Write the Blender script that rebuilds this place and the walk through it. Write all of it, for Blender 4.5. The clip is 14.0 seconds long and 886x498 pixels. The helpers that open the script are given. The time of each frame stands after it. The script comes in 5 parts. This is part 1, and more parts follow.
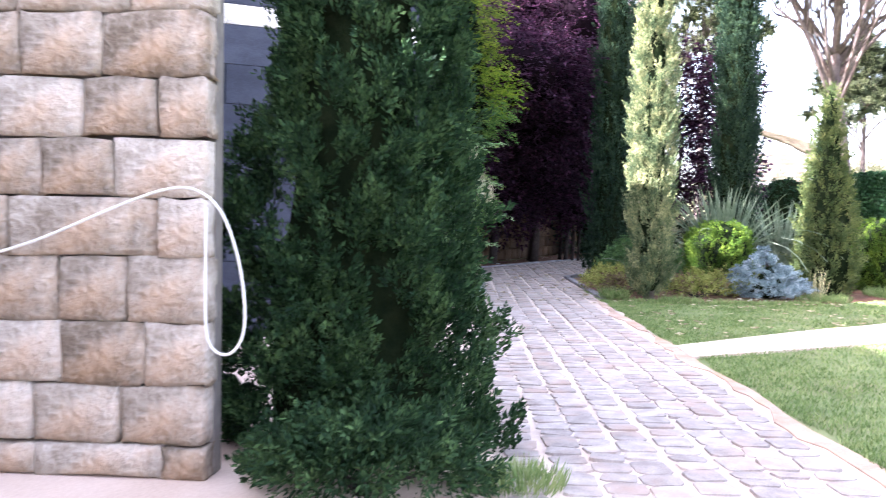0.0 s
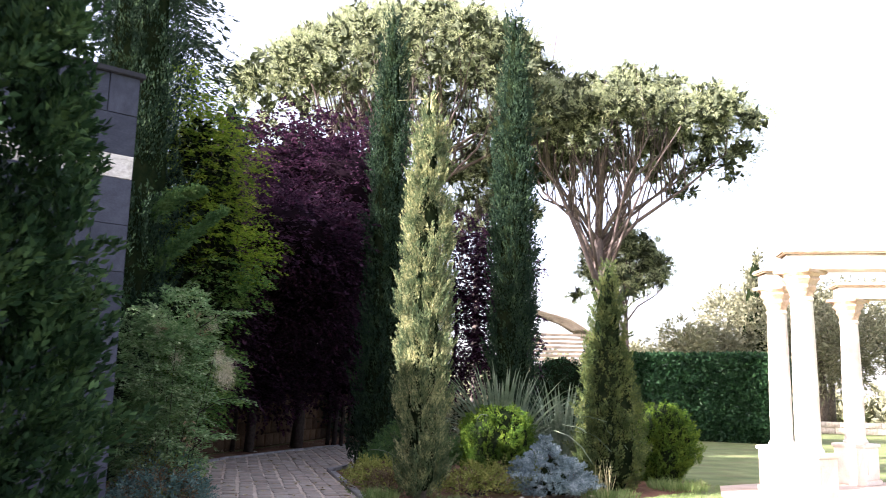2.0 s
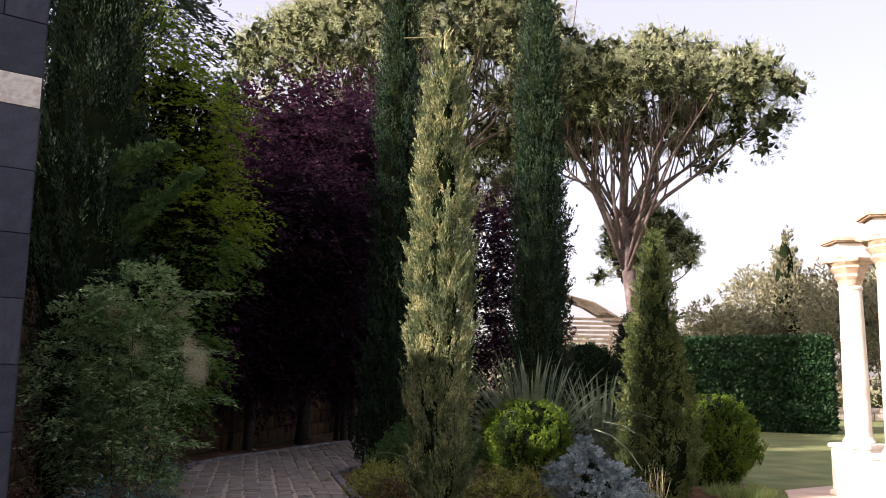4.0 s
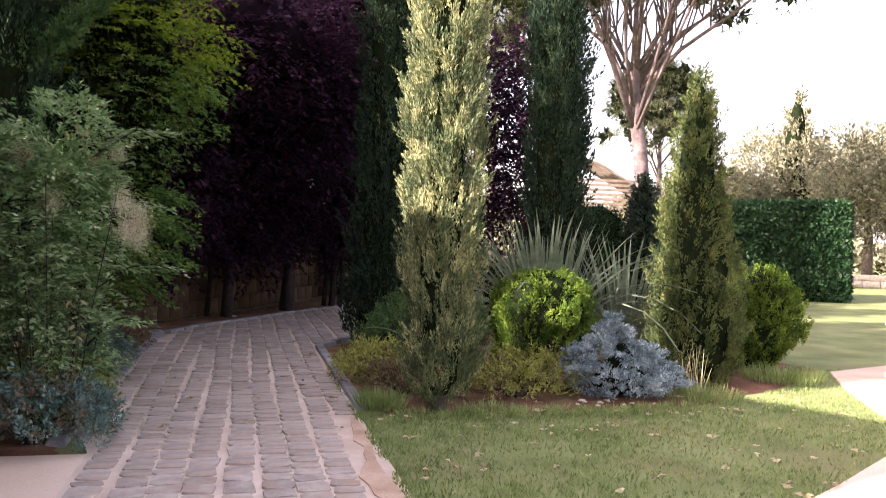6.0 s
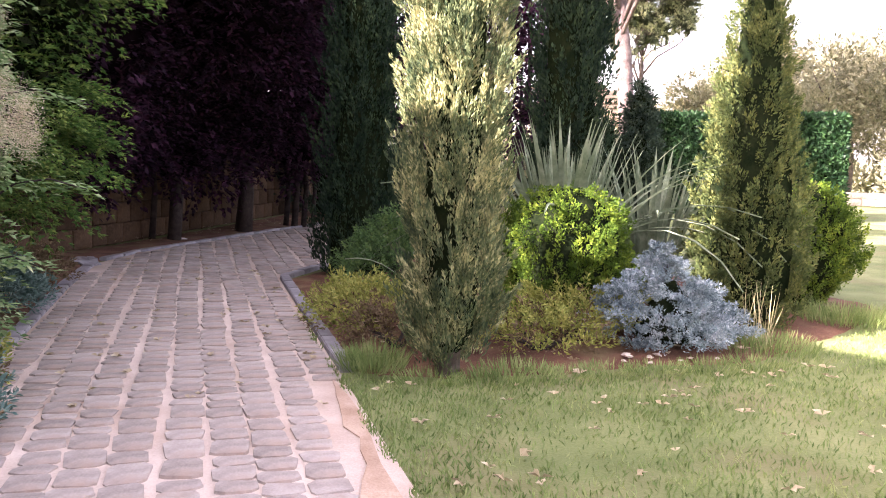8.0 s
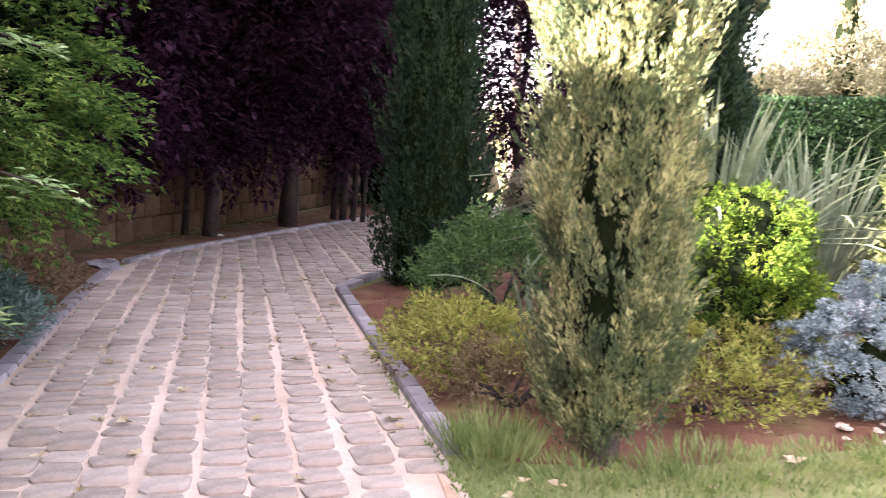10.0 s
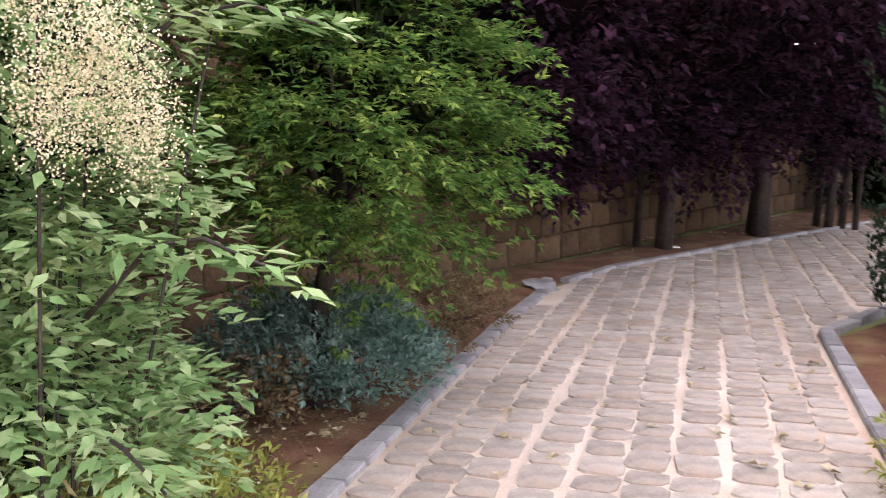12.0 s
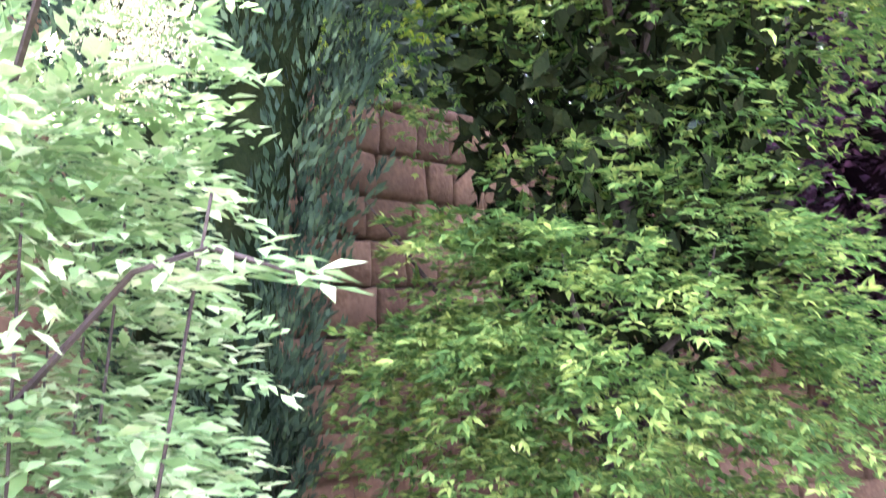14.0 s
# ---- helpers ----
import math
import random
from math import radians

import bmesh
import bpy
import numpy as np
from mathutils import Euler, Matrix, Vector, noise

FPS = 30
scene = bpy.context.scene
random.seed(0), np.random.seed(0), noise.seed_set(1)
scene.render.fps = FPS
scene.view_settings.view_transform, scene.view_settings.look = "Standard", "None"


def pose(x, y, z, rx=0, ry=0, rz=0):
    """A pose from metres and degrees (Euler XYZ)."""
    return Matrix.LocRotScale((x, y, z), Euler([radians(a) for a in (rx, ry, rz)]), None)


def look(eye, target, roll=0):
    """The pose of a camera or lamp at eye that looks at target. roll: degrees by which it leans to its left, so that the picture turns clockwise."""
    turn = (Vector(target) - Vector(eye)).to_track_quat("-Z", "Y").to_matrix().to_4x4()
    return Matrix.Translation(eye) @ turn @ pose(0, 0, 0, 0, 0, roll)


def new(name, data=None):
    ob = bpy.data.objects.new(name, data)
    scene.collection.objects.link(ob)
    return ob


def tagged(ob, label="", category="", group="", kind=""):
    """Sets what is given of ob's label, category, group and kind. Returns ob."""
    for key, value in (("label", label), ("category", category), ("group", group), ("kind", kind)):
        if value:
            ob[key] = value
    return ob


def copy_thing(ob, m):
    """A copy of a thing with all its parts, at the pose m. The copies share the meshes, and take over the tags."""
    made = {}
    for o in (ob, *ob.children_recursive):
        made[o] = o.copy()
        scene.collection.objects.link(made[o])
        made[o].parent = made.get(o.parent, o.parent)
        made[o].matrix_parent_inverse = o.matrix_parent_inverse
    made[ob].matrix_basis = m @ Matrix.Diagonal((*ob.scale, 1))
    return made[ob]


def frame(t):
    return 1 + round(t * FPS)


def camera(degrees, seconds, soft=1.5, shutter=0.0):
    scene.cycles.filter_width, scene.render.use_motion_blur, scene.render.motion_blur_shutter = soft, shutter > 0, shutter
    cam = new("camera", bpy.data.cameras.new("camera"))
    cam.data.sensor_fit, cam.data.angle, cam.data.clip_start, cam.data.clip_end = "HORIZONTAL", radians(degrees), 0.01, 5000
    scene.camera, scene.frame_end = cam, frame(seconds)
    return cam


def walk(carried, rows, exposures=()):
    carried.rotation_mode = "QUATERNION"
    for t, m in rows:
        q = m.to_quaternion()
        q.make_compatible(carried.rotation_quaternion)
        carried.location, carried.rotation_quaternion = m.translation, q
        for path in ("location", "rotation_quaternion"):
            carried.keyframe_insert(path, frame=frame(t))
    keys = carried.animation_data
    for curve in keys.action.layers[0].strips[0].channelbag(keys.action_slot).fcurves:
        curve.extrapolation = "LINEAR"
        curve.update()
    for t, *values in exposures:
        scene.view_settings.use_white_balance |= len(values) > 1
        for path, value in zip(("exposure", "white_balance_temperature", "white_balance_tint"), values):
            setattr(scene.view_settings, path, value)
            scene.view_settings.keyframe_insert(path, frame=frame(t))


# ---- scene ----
cam = camera(54.6, 14.0, 1.0, 0.25)
PATH = [
    (0, (0.528, 0.207, 1.281), (0.5, 2.205, 1.201), 1.0),
    (0.5, (0.566, 0.847, 1.329), (0.773, 2.836, 1.296), 1.2),
    (1, (0.773, 1.384, 1.364), (1.059, 3.359, 1.491), 1.5),
    (1.5, (0.992, 1.788, 1.411), (1.335, 3.746, 1.635), 1.9),
    (2, (1.055, 2.156, 1.407), (1.514, 4.073, 1.741), 1.3),
    (2.5, (1.218, 2.615, 1.407), (1.708, 4.527, 1.732), 1.2),
    (3, (1.355, 3.126, 1.428), (1.81, 5.05, 1.734), 1.2),
    (3.2, (1.395, 3.295, 1.44), (1.837, 5.22, 1.749), 1.2),
    (5.3, (1.617, 5.361, 1.572), (2.047, 7.303, 1.784), 0.7),
    (5.5, (1.678, 5.527, 1.568), (2.117, 7.473, 1.72), 0.9),
    (6, (1.772, 5.912, 1.537), (2.228, 7.86, 1.52), 1.4),
    (6.5, (1.773, 6.416, 1.531), (2.253, 8.354, 1.428), 1.6),
    (7, (1.857, 6.879, 1.485), (2.334, 8.814, 1.327), 1.4),
    (7.2, (1.863, 7.082, 1.474), (2.348, 9.014, 1.298), 1.4),
    (9.5, (1.853, 9.339, 1.506), (2.505, 11.216, 1.276), 2.4),
    (10, (1.838, 9.829, 1.449), (2.313, 11.757, 1.208), 2.1),
    (10.5, (1.792, 10.25, 1.468), (2.147, 12.198, 1.182), 1.5),
    (11, (1.8, 10.716, 1.467), (1.88, 12.692, 1.168), 0.7),
    (11.5, (1.902, 11.088, 1.49), (1.65, 13.051, 1.202), -0.1),
    (12, (2.005, 11.466, 1.498), (1.422, 13.36, 1.232), -0.9),
    (12.5, (2.22, 11.711, 1.508), (1.333, 13.487, 1.264), -1.9),
    (13, (2.219, 12.094, 1.552), (1.108, 13.741, 1.326), -1.5),
    (13.5, (2.145, 12.376, 1.61), (0.875, 13.918, 1.504), -1.6),
    (14, (2.17, 12.561, 1.666), (0.781, 13.988, 1.846), -1.9),
]
EXPOSURES = [(0.0, 3.35, 5500, 24), (0.5, 3.35, 5400, 24), (1.0, 3.05, 5300, 22), (1.5, 2.85, 5500, 22), (2.0, 2.25, 5900, 23), (2.5, 1.45, 6200, 27), (3.0, 1.22, 6400, 28),
             (5.3, 1.82, 6500, 29), (6.0, 2.38, 6500, 32), (7.0, 2.85, 6500, 35), (9.5, 3.45, 6500, 36), (10.5, 3.72, 6700, 30), (11.5, 3.72, 6900, 28), (12.5, 4.3, 7000, 23), (13.5, 5.2, 6400, 28), (14.0, 5.75, 5800, 42)]
walk(cam, [(t, look(eye, target, roll)) for t, eye, target, roll in PATH], EXPOSURES)

# ---- world and sun ----
SUN_ELEVATION = 27.0
SUN_FROM = (-0.96, -0.27)          # the sun stands to the west of the garden path
world = bpy.data.worlds.new("sky")
scene.world = world
world.use_nodes = True
wn = world.node_tree.nodes
sky = wn.new("ShaderNodeTexSky")
sky.sky_type = "NISHITA"
sky.sun_disc = False
sky.sun_elevation = radians(SUN_ELEVATION)
sky.sun_rotation = math.atan2(SUN_FROM[0], SUN_FROM[1])
sky.air_density, sky.dust_density, sky.ozone_density = 1.0, 4.5, 0.4
wn["Background"].inputs["Strength"].default_value = 0.15
haze = wn.new("ShaderNodeMixRGB")          # thin bright haze over the whole sky
haze.inputs["Fac"].default_value = 0.45
haze.inputs["Color2"].default_value = (3.3, 3.1, 2.85, 1)
world.node_tree.links.new(sky.outputs[0], haze.inputs["Color1"])
world.node_tree.links.new(haze.outputs[0], wn["Background"].inputs["Color"])
sun_data = bpy.data.lights.new("sun", "SUN")
sun_data.energy, sun_data.angle, sun_data.color = 5.0, radians(0.6), (1.0, 0.93, 0.80)
sun = new("sun", sun_data)
sun_dir = Vector((SUN_FROM[0], SUN_FROM[1], math.hypot(*SUN_FROM) * math.tan(radians(SUN_ELEVATION))))
sun.matrix_world = look(sun_dir * 40, (0, 0, 0))


# ---- materials ----
def material(name, stops, rough=0.8, scale=8.0, fine=60.0, bump=0.3, bump_dist=0.01, island=0.0, obrand=0.0,
             translucent=0.0, stain=None, stain_scale=1.2, stain_amount=0.5, gloss=0.25, metal=0.0):
    """Noise-mixed base colour from two or three colours, with a second fine grain, relief and wear."""
    m = bpy.data.materials.new(name)
    m.use_nodes = True
    nt = m.node_tree
    n, lk = nt.nodes, nt.links.new
    bsdf = n["Principled BSDF"]
    co = n.new("ShaderNodeTexCoord")
    big = n.new("ShaderNodeTexNoise")
    big.inputs["Scale"].default_value, big.inputs["Detail"].default_value = scale, 6
    lk(co.outputs["Object"], big.inputs["Vector"])
    small = n.new("ShaderNodeTexNoise")
    small.inputs["Scale"].default_value, small.inputs["Detail"].default_value = fine, 4
    lk(co.outputs["Object"], small.inputs["Vector"])
    mixv = n.new("ShaderNodeMath")
    mixv.operation = "MULTIPLY_ADD"
    lk(small.outputs["Fac"], mixv.inputs[0])
    mixv.inputs[1].default_value = 0.45
    lk(big.outputs["Fac"], mixv.inputs[2])
    sub = n.new("ShaderNodeMath")
    sub.operation = "ADD"
    lk(mixv.outputs[0], sub.inputs[0])
    sub.inputs[1].default_value = -0.22
    last = sub
    for amount, node_type, out in ((island, "ShaderNodeNewGeometry", "Random Per Island"), (obrand, "ShaderNodeObjectInfo", "Random")):
        if amount:
            g = n.new(node_type)
            ma = n.new("ShaderNodeMath")
            ma.operation = "MULTIPLY_ADD"
            lk(g.outputs[out], ma.inputs[0])
            ma.inputs[1].default_value = amount
            lk(last.outputs[0], ma.inputs[2])
            mb = n.new("ShaderNodeMath")
            mb.operation = "SUBTRACT"
            lk(ma.outputs[0], mb.inputs[0])
            mb.inputs[1].default_value = amount / 2
            last = mb
    ramp = n.new("ShaderNodeValToRGB")
    el = ramp.color_ramp.elements
    lo, hi = 0.22, 0.78
    for i, c in enumerate(stops):
        pos = lo + (hi - lo) * i / max(1, len(stops) - 1)
        e = el[i] if i < 2 else el.new(pos)
        e.position = pos
        e.color = (*c, 1)
    lk(last.outputs[0], ramp.inputs["Fac"])
    colour = ramp.outputs["Color"]
    if stain:
        sn = n.new("ShaderNodeTexNoise")
        sn.inputs["Scale"].default_value, sn.inputs["Detail"].default_value = stain_scale, 8
        lk(co.outputs["Object"], sn.inputs["Vector"])
        sr = n.new("ShaderNodeValToRGB")
        sr.color_ramp.elements[0].position, sr.color_ramp.elements[1].position = 0.5, 0.68
        sr.color_ramp.elements[1].color = (stain_amount, stain_amount, stain_amount, 1)
        lk(sn.outputs["Fac"], sr.inputs["Fac"])
        mx = n.new("ShaderNodeMixRGB")
        lk(sr.outputs["Color"], mx.inputs["Fac"])
        lk(colour, mx.inputs["Color1"])
        mx.inputs["Color2"].default_value = (*stain, 1)
        colour = mx.outputs["Color"]
    lk(colour, bsdf.inputs["Base Color"])
    bsdf.inputs["Roughness"].default_value = rough
    bsdf.inputs["Metallic"].default_value = metal
    bsdf.inputs["Specular IOR Level"].default_value = gloss
    if bump:
        bp = n.new("ShaderNodeBump")
        bp.inputs["Strength"].default_value, bp.inputs["Distance"].default_value = bump, bump_dist
        lk(mixv.outputs[0], bp.inputs["Height"])
        lk(bp.outputs["Normal"], bsdf.inputs["Normal"])
    if translucent:
        tr = n.new("ShaderNodeBsdfTranslucent")
        lk(colour, tr.inputs["Color"])
        ms = n.new("ShaderNodeMixShader")
        ms.inputs["Fac"].default_value = translucent
        lk(bsdf.outputs[0], ms.inputs[1])
        lk(tr.outputs[0], ms.inputs[2])
        lk(ms.outputs[0], n["Material Output"].inputs["Surface"])
    return m


def leaf_material(name, stops, translucent=0.2, rough=0.7, gloss=0.12):
    return material(name, stops, rough=rough, scale=5.0, fine=18, bump=0, island=0.26, translucent=translucent, gloss=gloss)


M_CYPRESS = leaf_material("cypress_leaf", [(0.006, 0.016, 0.011), (0.021, 0.043, 0.024), (0.055, 0.09, 0.040)])
# the palest stop paints sunlit patches into the front cypress's leaf colour
M_CYPRESS_SUN = leaf_material("cypress_leaf_sunlit", [(0.034, 0.066, 0.036), (0.135, 0.172, 0.080), (0.52, 0.50, 0.25)])
M_THUJA = leaf_material("thuja_leaf", [(0.006, 0.017, 0.008), (0.025, 0.058, 0.022), (0.10, 0.17, 0.058)])
M_THUJA_OLIVE = leaf_material("thuja_leaf_olive", [(0.036, 0.060, 0.022), (0.095, 0.130, 0.044), (0.22, 0.235, 0.080)])
M_GLOBE = leaf_material("globe_thuja_leaf", [(0.020, 0.052, 0.009), (0.082, 0.150, 0.018), (0.225, 0.305, 0.038)])
M_SPRUCE = leaf_material("blue_spruce_needle", [(0.070, 0.105, 0.115), (0.26, 0.345, 0.365), (0.66, 0.74, 0.75)], translucent=0.15)
M_JUNIPER = leaf_material("juniper_leaf", [(0.12, 0.165, 0.036), (0.28, 0.31, 0.075), (0.46, 0.43, 0.13)])
M_JUNIPER_BLUE = leaf_material("blue_juniper_leaf", [(0.055, 0.115, 0.10), (0.125, 0.215, 0.185), (0.25, 0.355, 0.31)])
M_JUNIPER_DARK = leaf_material("dark_juniper_leaf", [(0.035, 0.080, 0.030), (0.080, 0.155, 0.050), (0.14, 0.22, 0.07)])
M_DRY = leaf_material("dry_sprig", [(0.085, 0.058, 0.030), (0.165, 0.118, 0.065), (0.26, 0.205, 0.125)])
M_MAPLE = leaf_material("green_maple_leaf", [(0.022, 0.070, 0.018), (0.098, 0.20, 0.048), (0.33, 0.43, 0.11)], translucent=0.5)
# brighter yellow-green copy, with sunlight on the crown top put into the colour
M_MAPLE_TOP = leaf_material("sunlit_maple_leaf", [(0.055, 0.125, 0.016), (0.17, 0.26, 0.025), (0.42, 0.47, 0.05)], translucent=0.55)
M_NANDINA = leaf_material("nandina_leaf", [(0.075, 0.155, 0.055), (0.20, 0.325, 0.135), (0.46, 0.54, 0.31)], translucent=0.4)
M_NANDINA_RED = leaf_material("nandina_new_leaf", [(0.17, 0.10, 0.06), (0.25, 0.19, 0.10), (0.34, 0.30, 0.17)])
M_BLOSSOM = leaf_material("cream_blossom", [(0.36, 0.31, 0.19), (0.55, 0.50, 0.35), (0.72, 0.67, 0.51)], translucent=0.3)
M_PLUM = leaf_material("purple_plum_leaf", [(0.012, 0.006, 0.012), (0.033, 0.0145, 0.030), (0.110, 0.042, 0.084)], translucent=0.4)
M_PINE = leaf_material("pine_needle", [(0.14, 0.17, 0.09), (0.36, 0.40, 0.22), (0.60, 0.62, 0.39)], translucent=0.45)
M_DEODAR = leaf_material("dark_conifer_needle", [(0.020, 0.038, 0.028), (0.040, 0.065, 0.045), (0.07, 0.10, 0.06)])
M_HEDGE = leaf_material("laurel_hedge_leaf", [(0.007, 0.026, 0.010), (0.016, 0.050, 0.018), (0.040, 0.095, 0.030)], gloss=0.25, rough=0.5)
M_OLIVE = leaf_material("olive_leaf", [(0.12, 0.13, 0.075), (0.24, 0.24, 0.15), (0.38, 0.36, 0.25)])
M_PHORMIUM = leaf_material("flax_blade", [(0.095, 0.135, 0.080), (0.185, 0.235, 0.155), (0.34, 0.385, 0.285)], translucent=0.2)
M_GRASS = leaf_material("grass_blade", [(0.080, 0.135, 0.038), (0.172, 0.242, 0.078), (0.32, 0.36, 0.15)])
M_STRAW = leaf_material("straw_seedhead", [(0.30, 0.27, 0.14), (0.45, 0.41, 0.22), (0.60, 0.56, 0.34)])
M_FALLEN = leaf_material("fallen_leaf", [(0.26, 0.20, 0.11), (0.45, 0.38, 0.25), (0.66, 0.60, 0.46)])
# near-black colour paints deep shade inside crowns and the hedge
M_CORE = material("inside_shade", [(0.004, 0.008, 0.004), (0.009, 0.014, 0.006), (0.016, 0.020, 0.009)], scale=9, bump=0.6, bump_dist=0.03, rough=1.0, gloss=0.0)
# plum variant: shade inside the crowns given as near-black colour
M_CORE_PLUM = material("plum_inside_shade", [(0.006, 0.004, 0.006), (0.014, 0.008, 0.012)], scale=9, bump=0.6, bump_dist=0.03, rough=1.0, gloss=0.0)
# darker than the outer needles, painting shade inside the pine puffs
M_PINE_INNER = material("pine_inside_shade", [(0.045, 0.055, 0.034), (0.090, 0.105, 0.064), (0.15, 0.17, 0.105)], scale=7, fine=40, bump=1.0, bump_dist=0.08, rough=1.0, gloss=0.0)
M_BARK = material("grey_bark", [(0.055, 0.045, 0.038), (0.13, 0.105, 0.085), (0.22, 0.18, 0.15)], scale=7, fine=45, bump=0.9, bump_dist=0.03)
M_BARK_DARK = material("dark_bark", [(0.014, 0.0095, 0.0085), (0.035, 0.027, 0.024), (0.06, 0.048, 0.04)], scale=12, fine=70, bump=0.8, bump_dist=0.02)
M_PINEBARK = material("pine_bark", [(0.065, 0.048, 0.046), (0.13, 0.10, 0.095), (0.22, 0.18, 0.17)], scale=3, fine=18, bump=0.9, bump_dist=0.05)
M_SOIL = material("red_soil", [(0.065, 0.029, 0.017), (0.130, 0.060, 0.036), (0.21, 0.112, 0.068)], scale=3, fine=55, bump=0.9, bump_dist=0.02, rough=0.95,
                  stain=(0.20, 0.16, 0.075), stain_scale=2.2, stain_amount=0.6)
M_LAWN = material("lawn_ground", [(0.090, 0.118, 0.038), (0.155, 0.188, 0.068), (0.24, 0.255, 0.115)], scale=1.4, fine=70, bump=0.8, bump_dist=0.02, rough=0.95,
                  stain=(0.17, 0.145, 0.075), stain_scale=1.1, stain_amount=0.55)
M_MORTAR = material("sandy_mortar", [(0.385, 0.31, 0.25), (0.52, 0.43, 0.358), (0.64, 0.55, 0.47)], scale=2.5, fine=90, bump=0.5, bump_dist=0.008, rough=0.95,
                    stain=(0.35, 0.235, 0.16), stain_scale=0.9, stain_amount=0.55)
M_SETT = material("grey_sett", [(0.215, 0.187, 0.163), (0.318, 0.279, 0.245), (0.430, 0.383, 0.340)], scale=9, fine=80, bump=0.5, bump_dist=0.008, rough=0.85, obrand=0.30, island=0.0,
                  stain=(0.33, 0.23, 0.17), stain_scale=3.5, stain_amount=0.6)
M_SETT_REST = material("grey_sett_far", [(0.215, 0.187, 0.163), (0.318, 0.279, 0.245), (0.430, 0.383, 0.340)], scale=9, fine=80, bump=0.5, bump_dist=0.008, rough=0.85, island=0.30,
                       stain=(0.33, 0.23, 0.17), stain_scale=3.5, stain_amount=0.6)
M_CONCRETE = material("pale_concrete", [(0.46, 0.345, 0.265), (0.58, 0.46, 0.37), (0.68, 0.565, 0.475)], scale=1.6, fine=60, bump=0.25, bump_dist=0.005, rough=0.9,
                      stain=(0.34, 0.25, 0.18), stain_scale=0.8, stain_amount=0.5)
M_KERB = material("blue_grey_kerb", [(0.15, 0.145, 0.150), (0.235, 0.228, 0.236), (0.34, 0.33, 0.335)], scale=7, fine=80, bump=0.4, bump_dist=0.006, obrand=0.3)
M_STONE = material("cream_limestone", [(0.16, 0.125, 0.088), (0.36, 0.31, 0.25), (0.56, 0.505, 0.43)], scale=7, fine=34, bump=1.0, bump_dist=0.045, rough=0.9, obrand=0.35,
                   stain=(0.42, 0.24, 0.11), stain_scale=3.2, stain_amount=0.6)
M_JOINT = material("grey_joint", [(0.17, 0.15, 0.13), (0.27, 0.245, 0.215)], scale=12, fine=80, bump=0.5, bump_dist=0.01)
M_OLDSTONE = material("brown_wall_stone", [(0.040, 0.024, 0.013), (0.085, 0.052, 0.029), (0.145, 0.094, 0.056)], scale=4, fine=30, bump=0.8, bump_dist=0.02, rough=0.92, obrand=0.3,
                      stain=(0.035, 0.021, 0.012), stain_scale=2.5, stain_amount=0.7)
M_OLDJOINT = material("brown_joint", [(0.022, 0.016, 0.011), (0.045, 0.033, 0.024)], scale=12, fine=80, bump=0.5, bump_dist=0.01)
M_SLATE = material("blue_black_slate", [(0.018, 0.021, 0.033), (0.032, 0.036, 0.054), (0.054, 0.059, 0.082)], scale=2.2, fine=40, bump=0.35, bump_dist=0.01, rough=0.6, obrand=0.35)
M_SLATE_GAP = material("slate_backing", [(0.012, 0.013, 0.017), (0.03, 0.03, 0.036)], scale=5, bump=0.2)
M_WHITESTRIP = material("worn_white_band", [(0.42, 0.38, 0.33), (0.66, 0.62, 0.56), (0.78, 0.75, 0.70)], scale=5, fine=30, bump=0.5, bump_dist=0.01, stain=(0.25, 0.20, 0.16), stain_scale=4)
M_PALE = material("pale_column_stone", [(0.60, 0.53, 0.45), (0.72, 0.66, 0.58), (0.80, 0.75, 0.69)], scale=3, fine=40, bump=0.3, bump_dist=0.006, rough=0.85, stain=(0.52, 0.37, 0.24), stain_scale=2.5, stain_amount=0.4)
M_CAPITAL = material("tan_capital_stone", [(0.36, 0.25, 0.17), (0.50, 0.37, 0.26), (0.62, 0.50, 0.38)], scale=6, fine=40, bump=0.7, bump_dist=0.02, rough=0.9)
M_WOOD = material("weathered_wood", [(0.11, 0.085, 0.062), (0.18, 0.145, 0.11), (0.25, 0.21, 0.165)], scale=3, fine=50, bump=0.4)
M_CABLE = material("white_cable", [(0.62, 0.60, 0.55), (0.74, 0.72, 0.67)], scale=10, bump=0, rough=0.45)
M_PAPER = material("white_scrap", [(0.62, 0.60, 0.56), (0.75, 0.73, 0.70)], scale=14, bump=0.2)
M_ROCK = material("pale_rock", [(0.30, 0.24, 0.19), (0.46, 0.40, 0.33), (0.62, 0.56, 0.49)], scale=8, fine=50, bump=0.7, bump_dist=0.01)
M_MARGIN = material("sandy_orange_earth", [(0.28, 0.18, 0.118), (0.41, 0.295, 0.213), (0.54, 0.42, 0.325)], scale=4, fine=70, bump=0.7, bump_dist=0.012, rough=0.95,
                    stain=(0.30, 0.20, 0.10), stain_scale=2.0, stain_amount=0.6)
M_RENDER = material("plain_wall_plaster", [(0.42, 0.38, 0.33), (0.50, 0.46, 0.41)], scale=1.5, fine=40, bump=0.2)


# ---- builders ----
def empty(name, at=(0, 0, 0), rz=0.0):
    ob = new(name)
    ob.matrix_basis = pose(*at, 0, 0, rz)
    return ob


def mesh_object(name, me, mat, parent=None, label="", smooth=False):
    me.materials.clear()
    me.materials.append(mat)
    if smooth:
        me.polygons.foreach_set("use_smooth", [True] * len(me.polygons))
    ob = new(name, me)
    ob.parent = parent
    if label:
        ob["label"] = label
    return ob


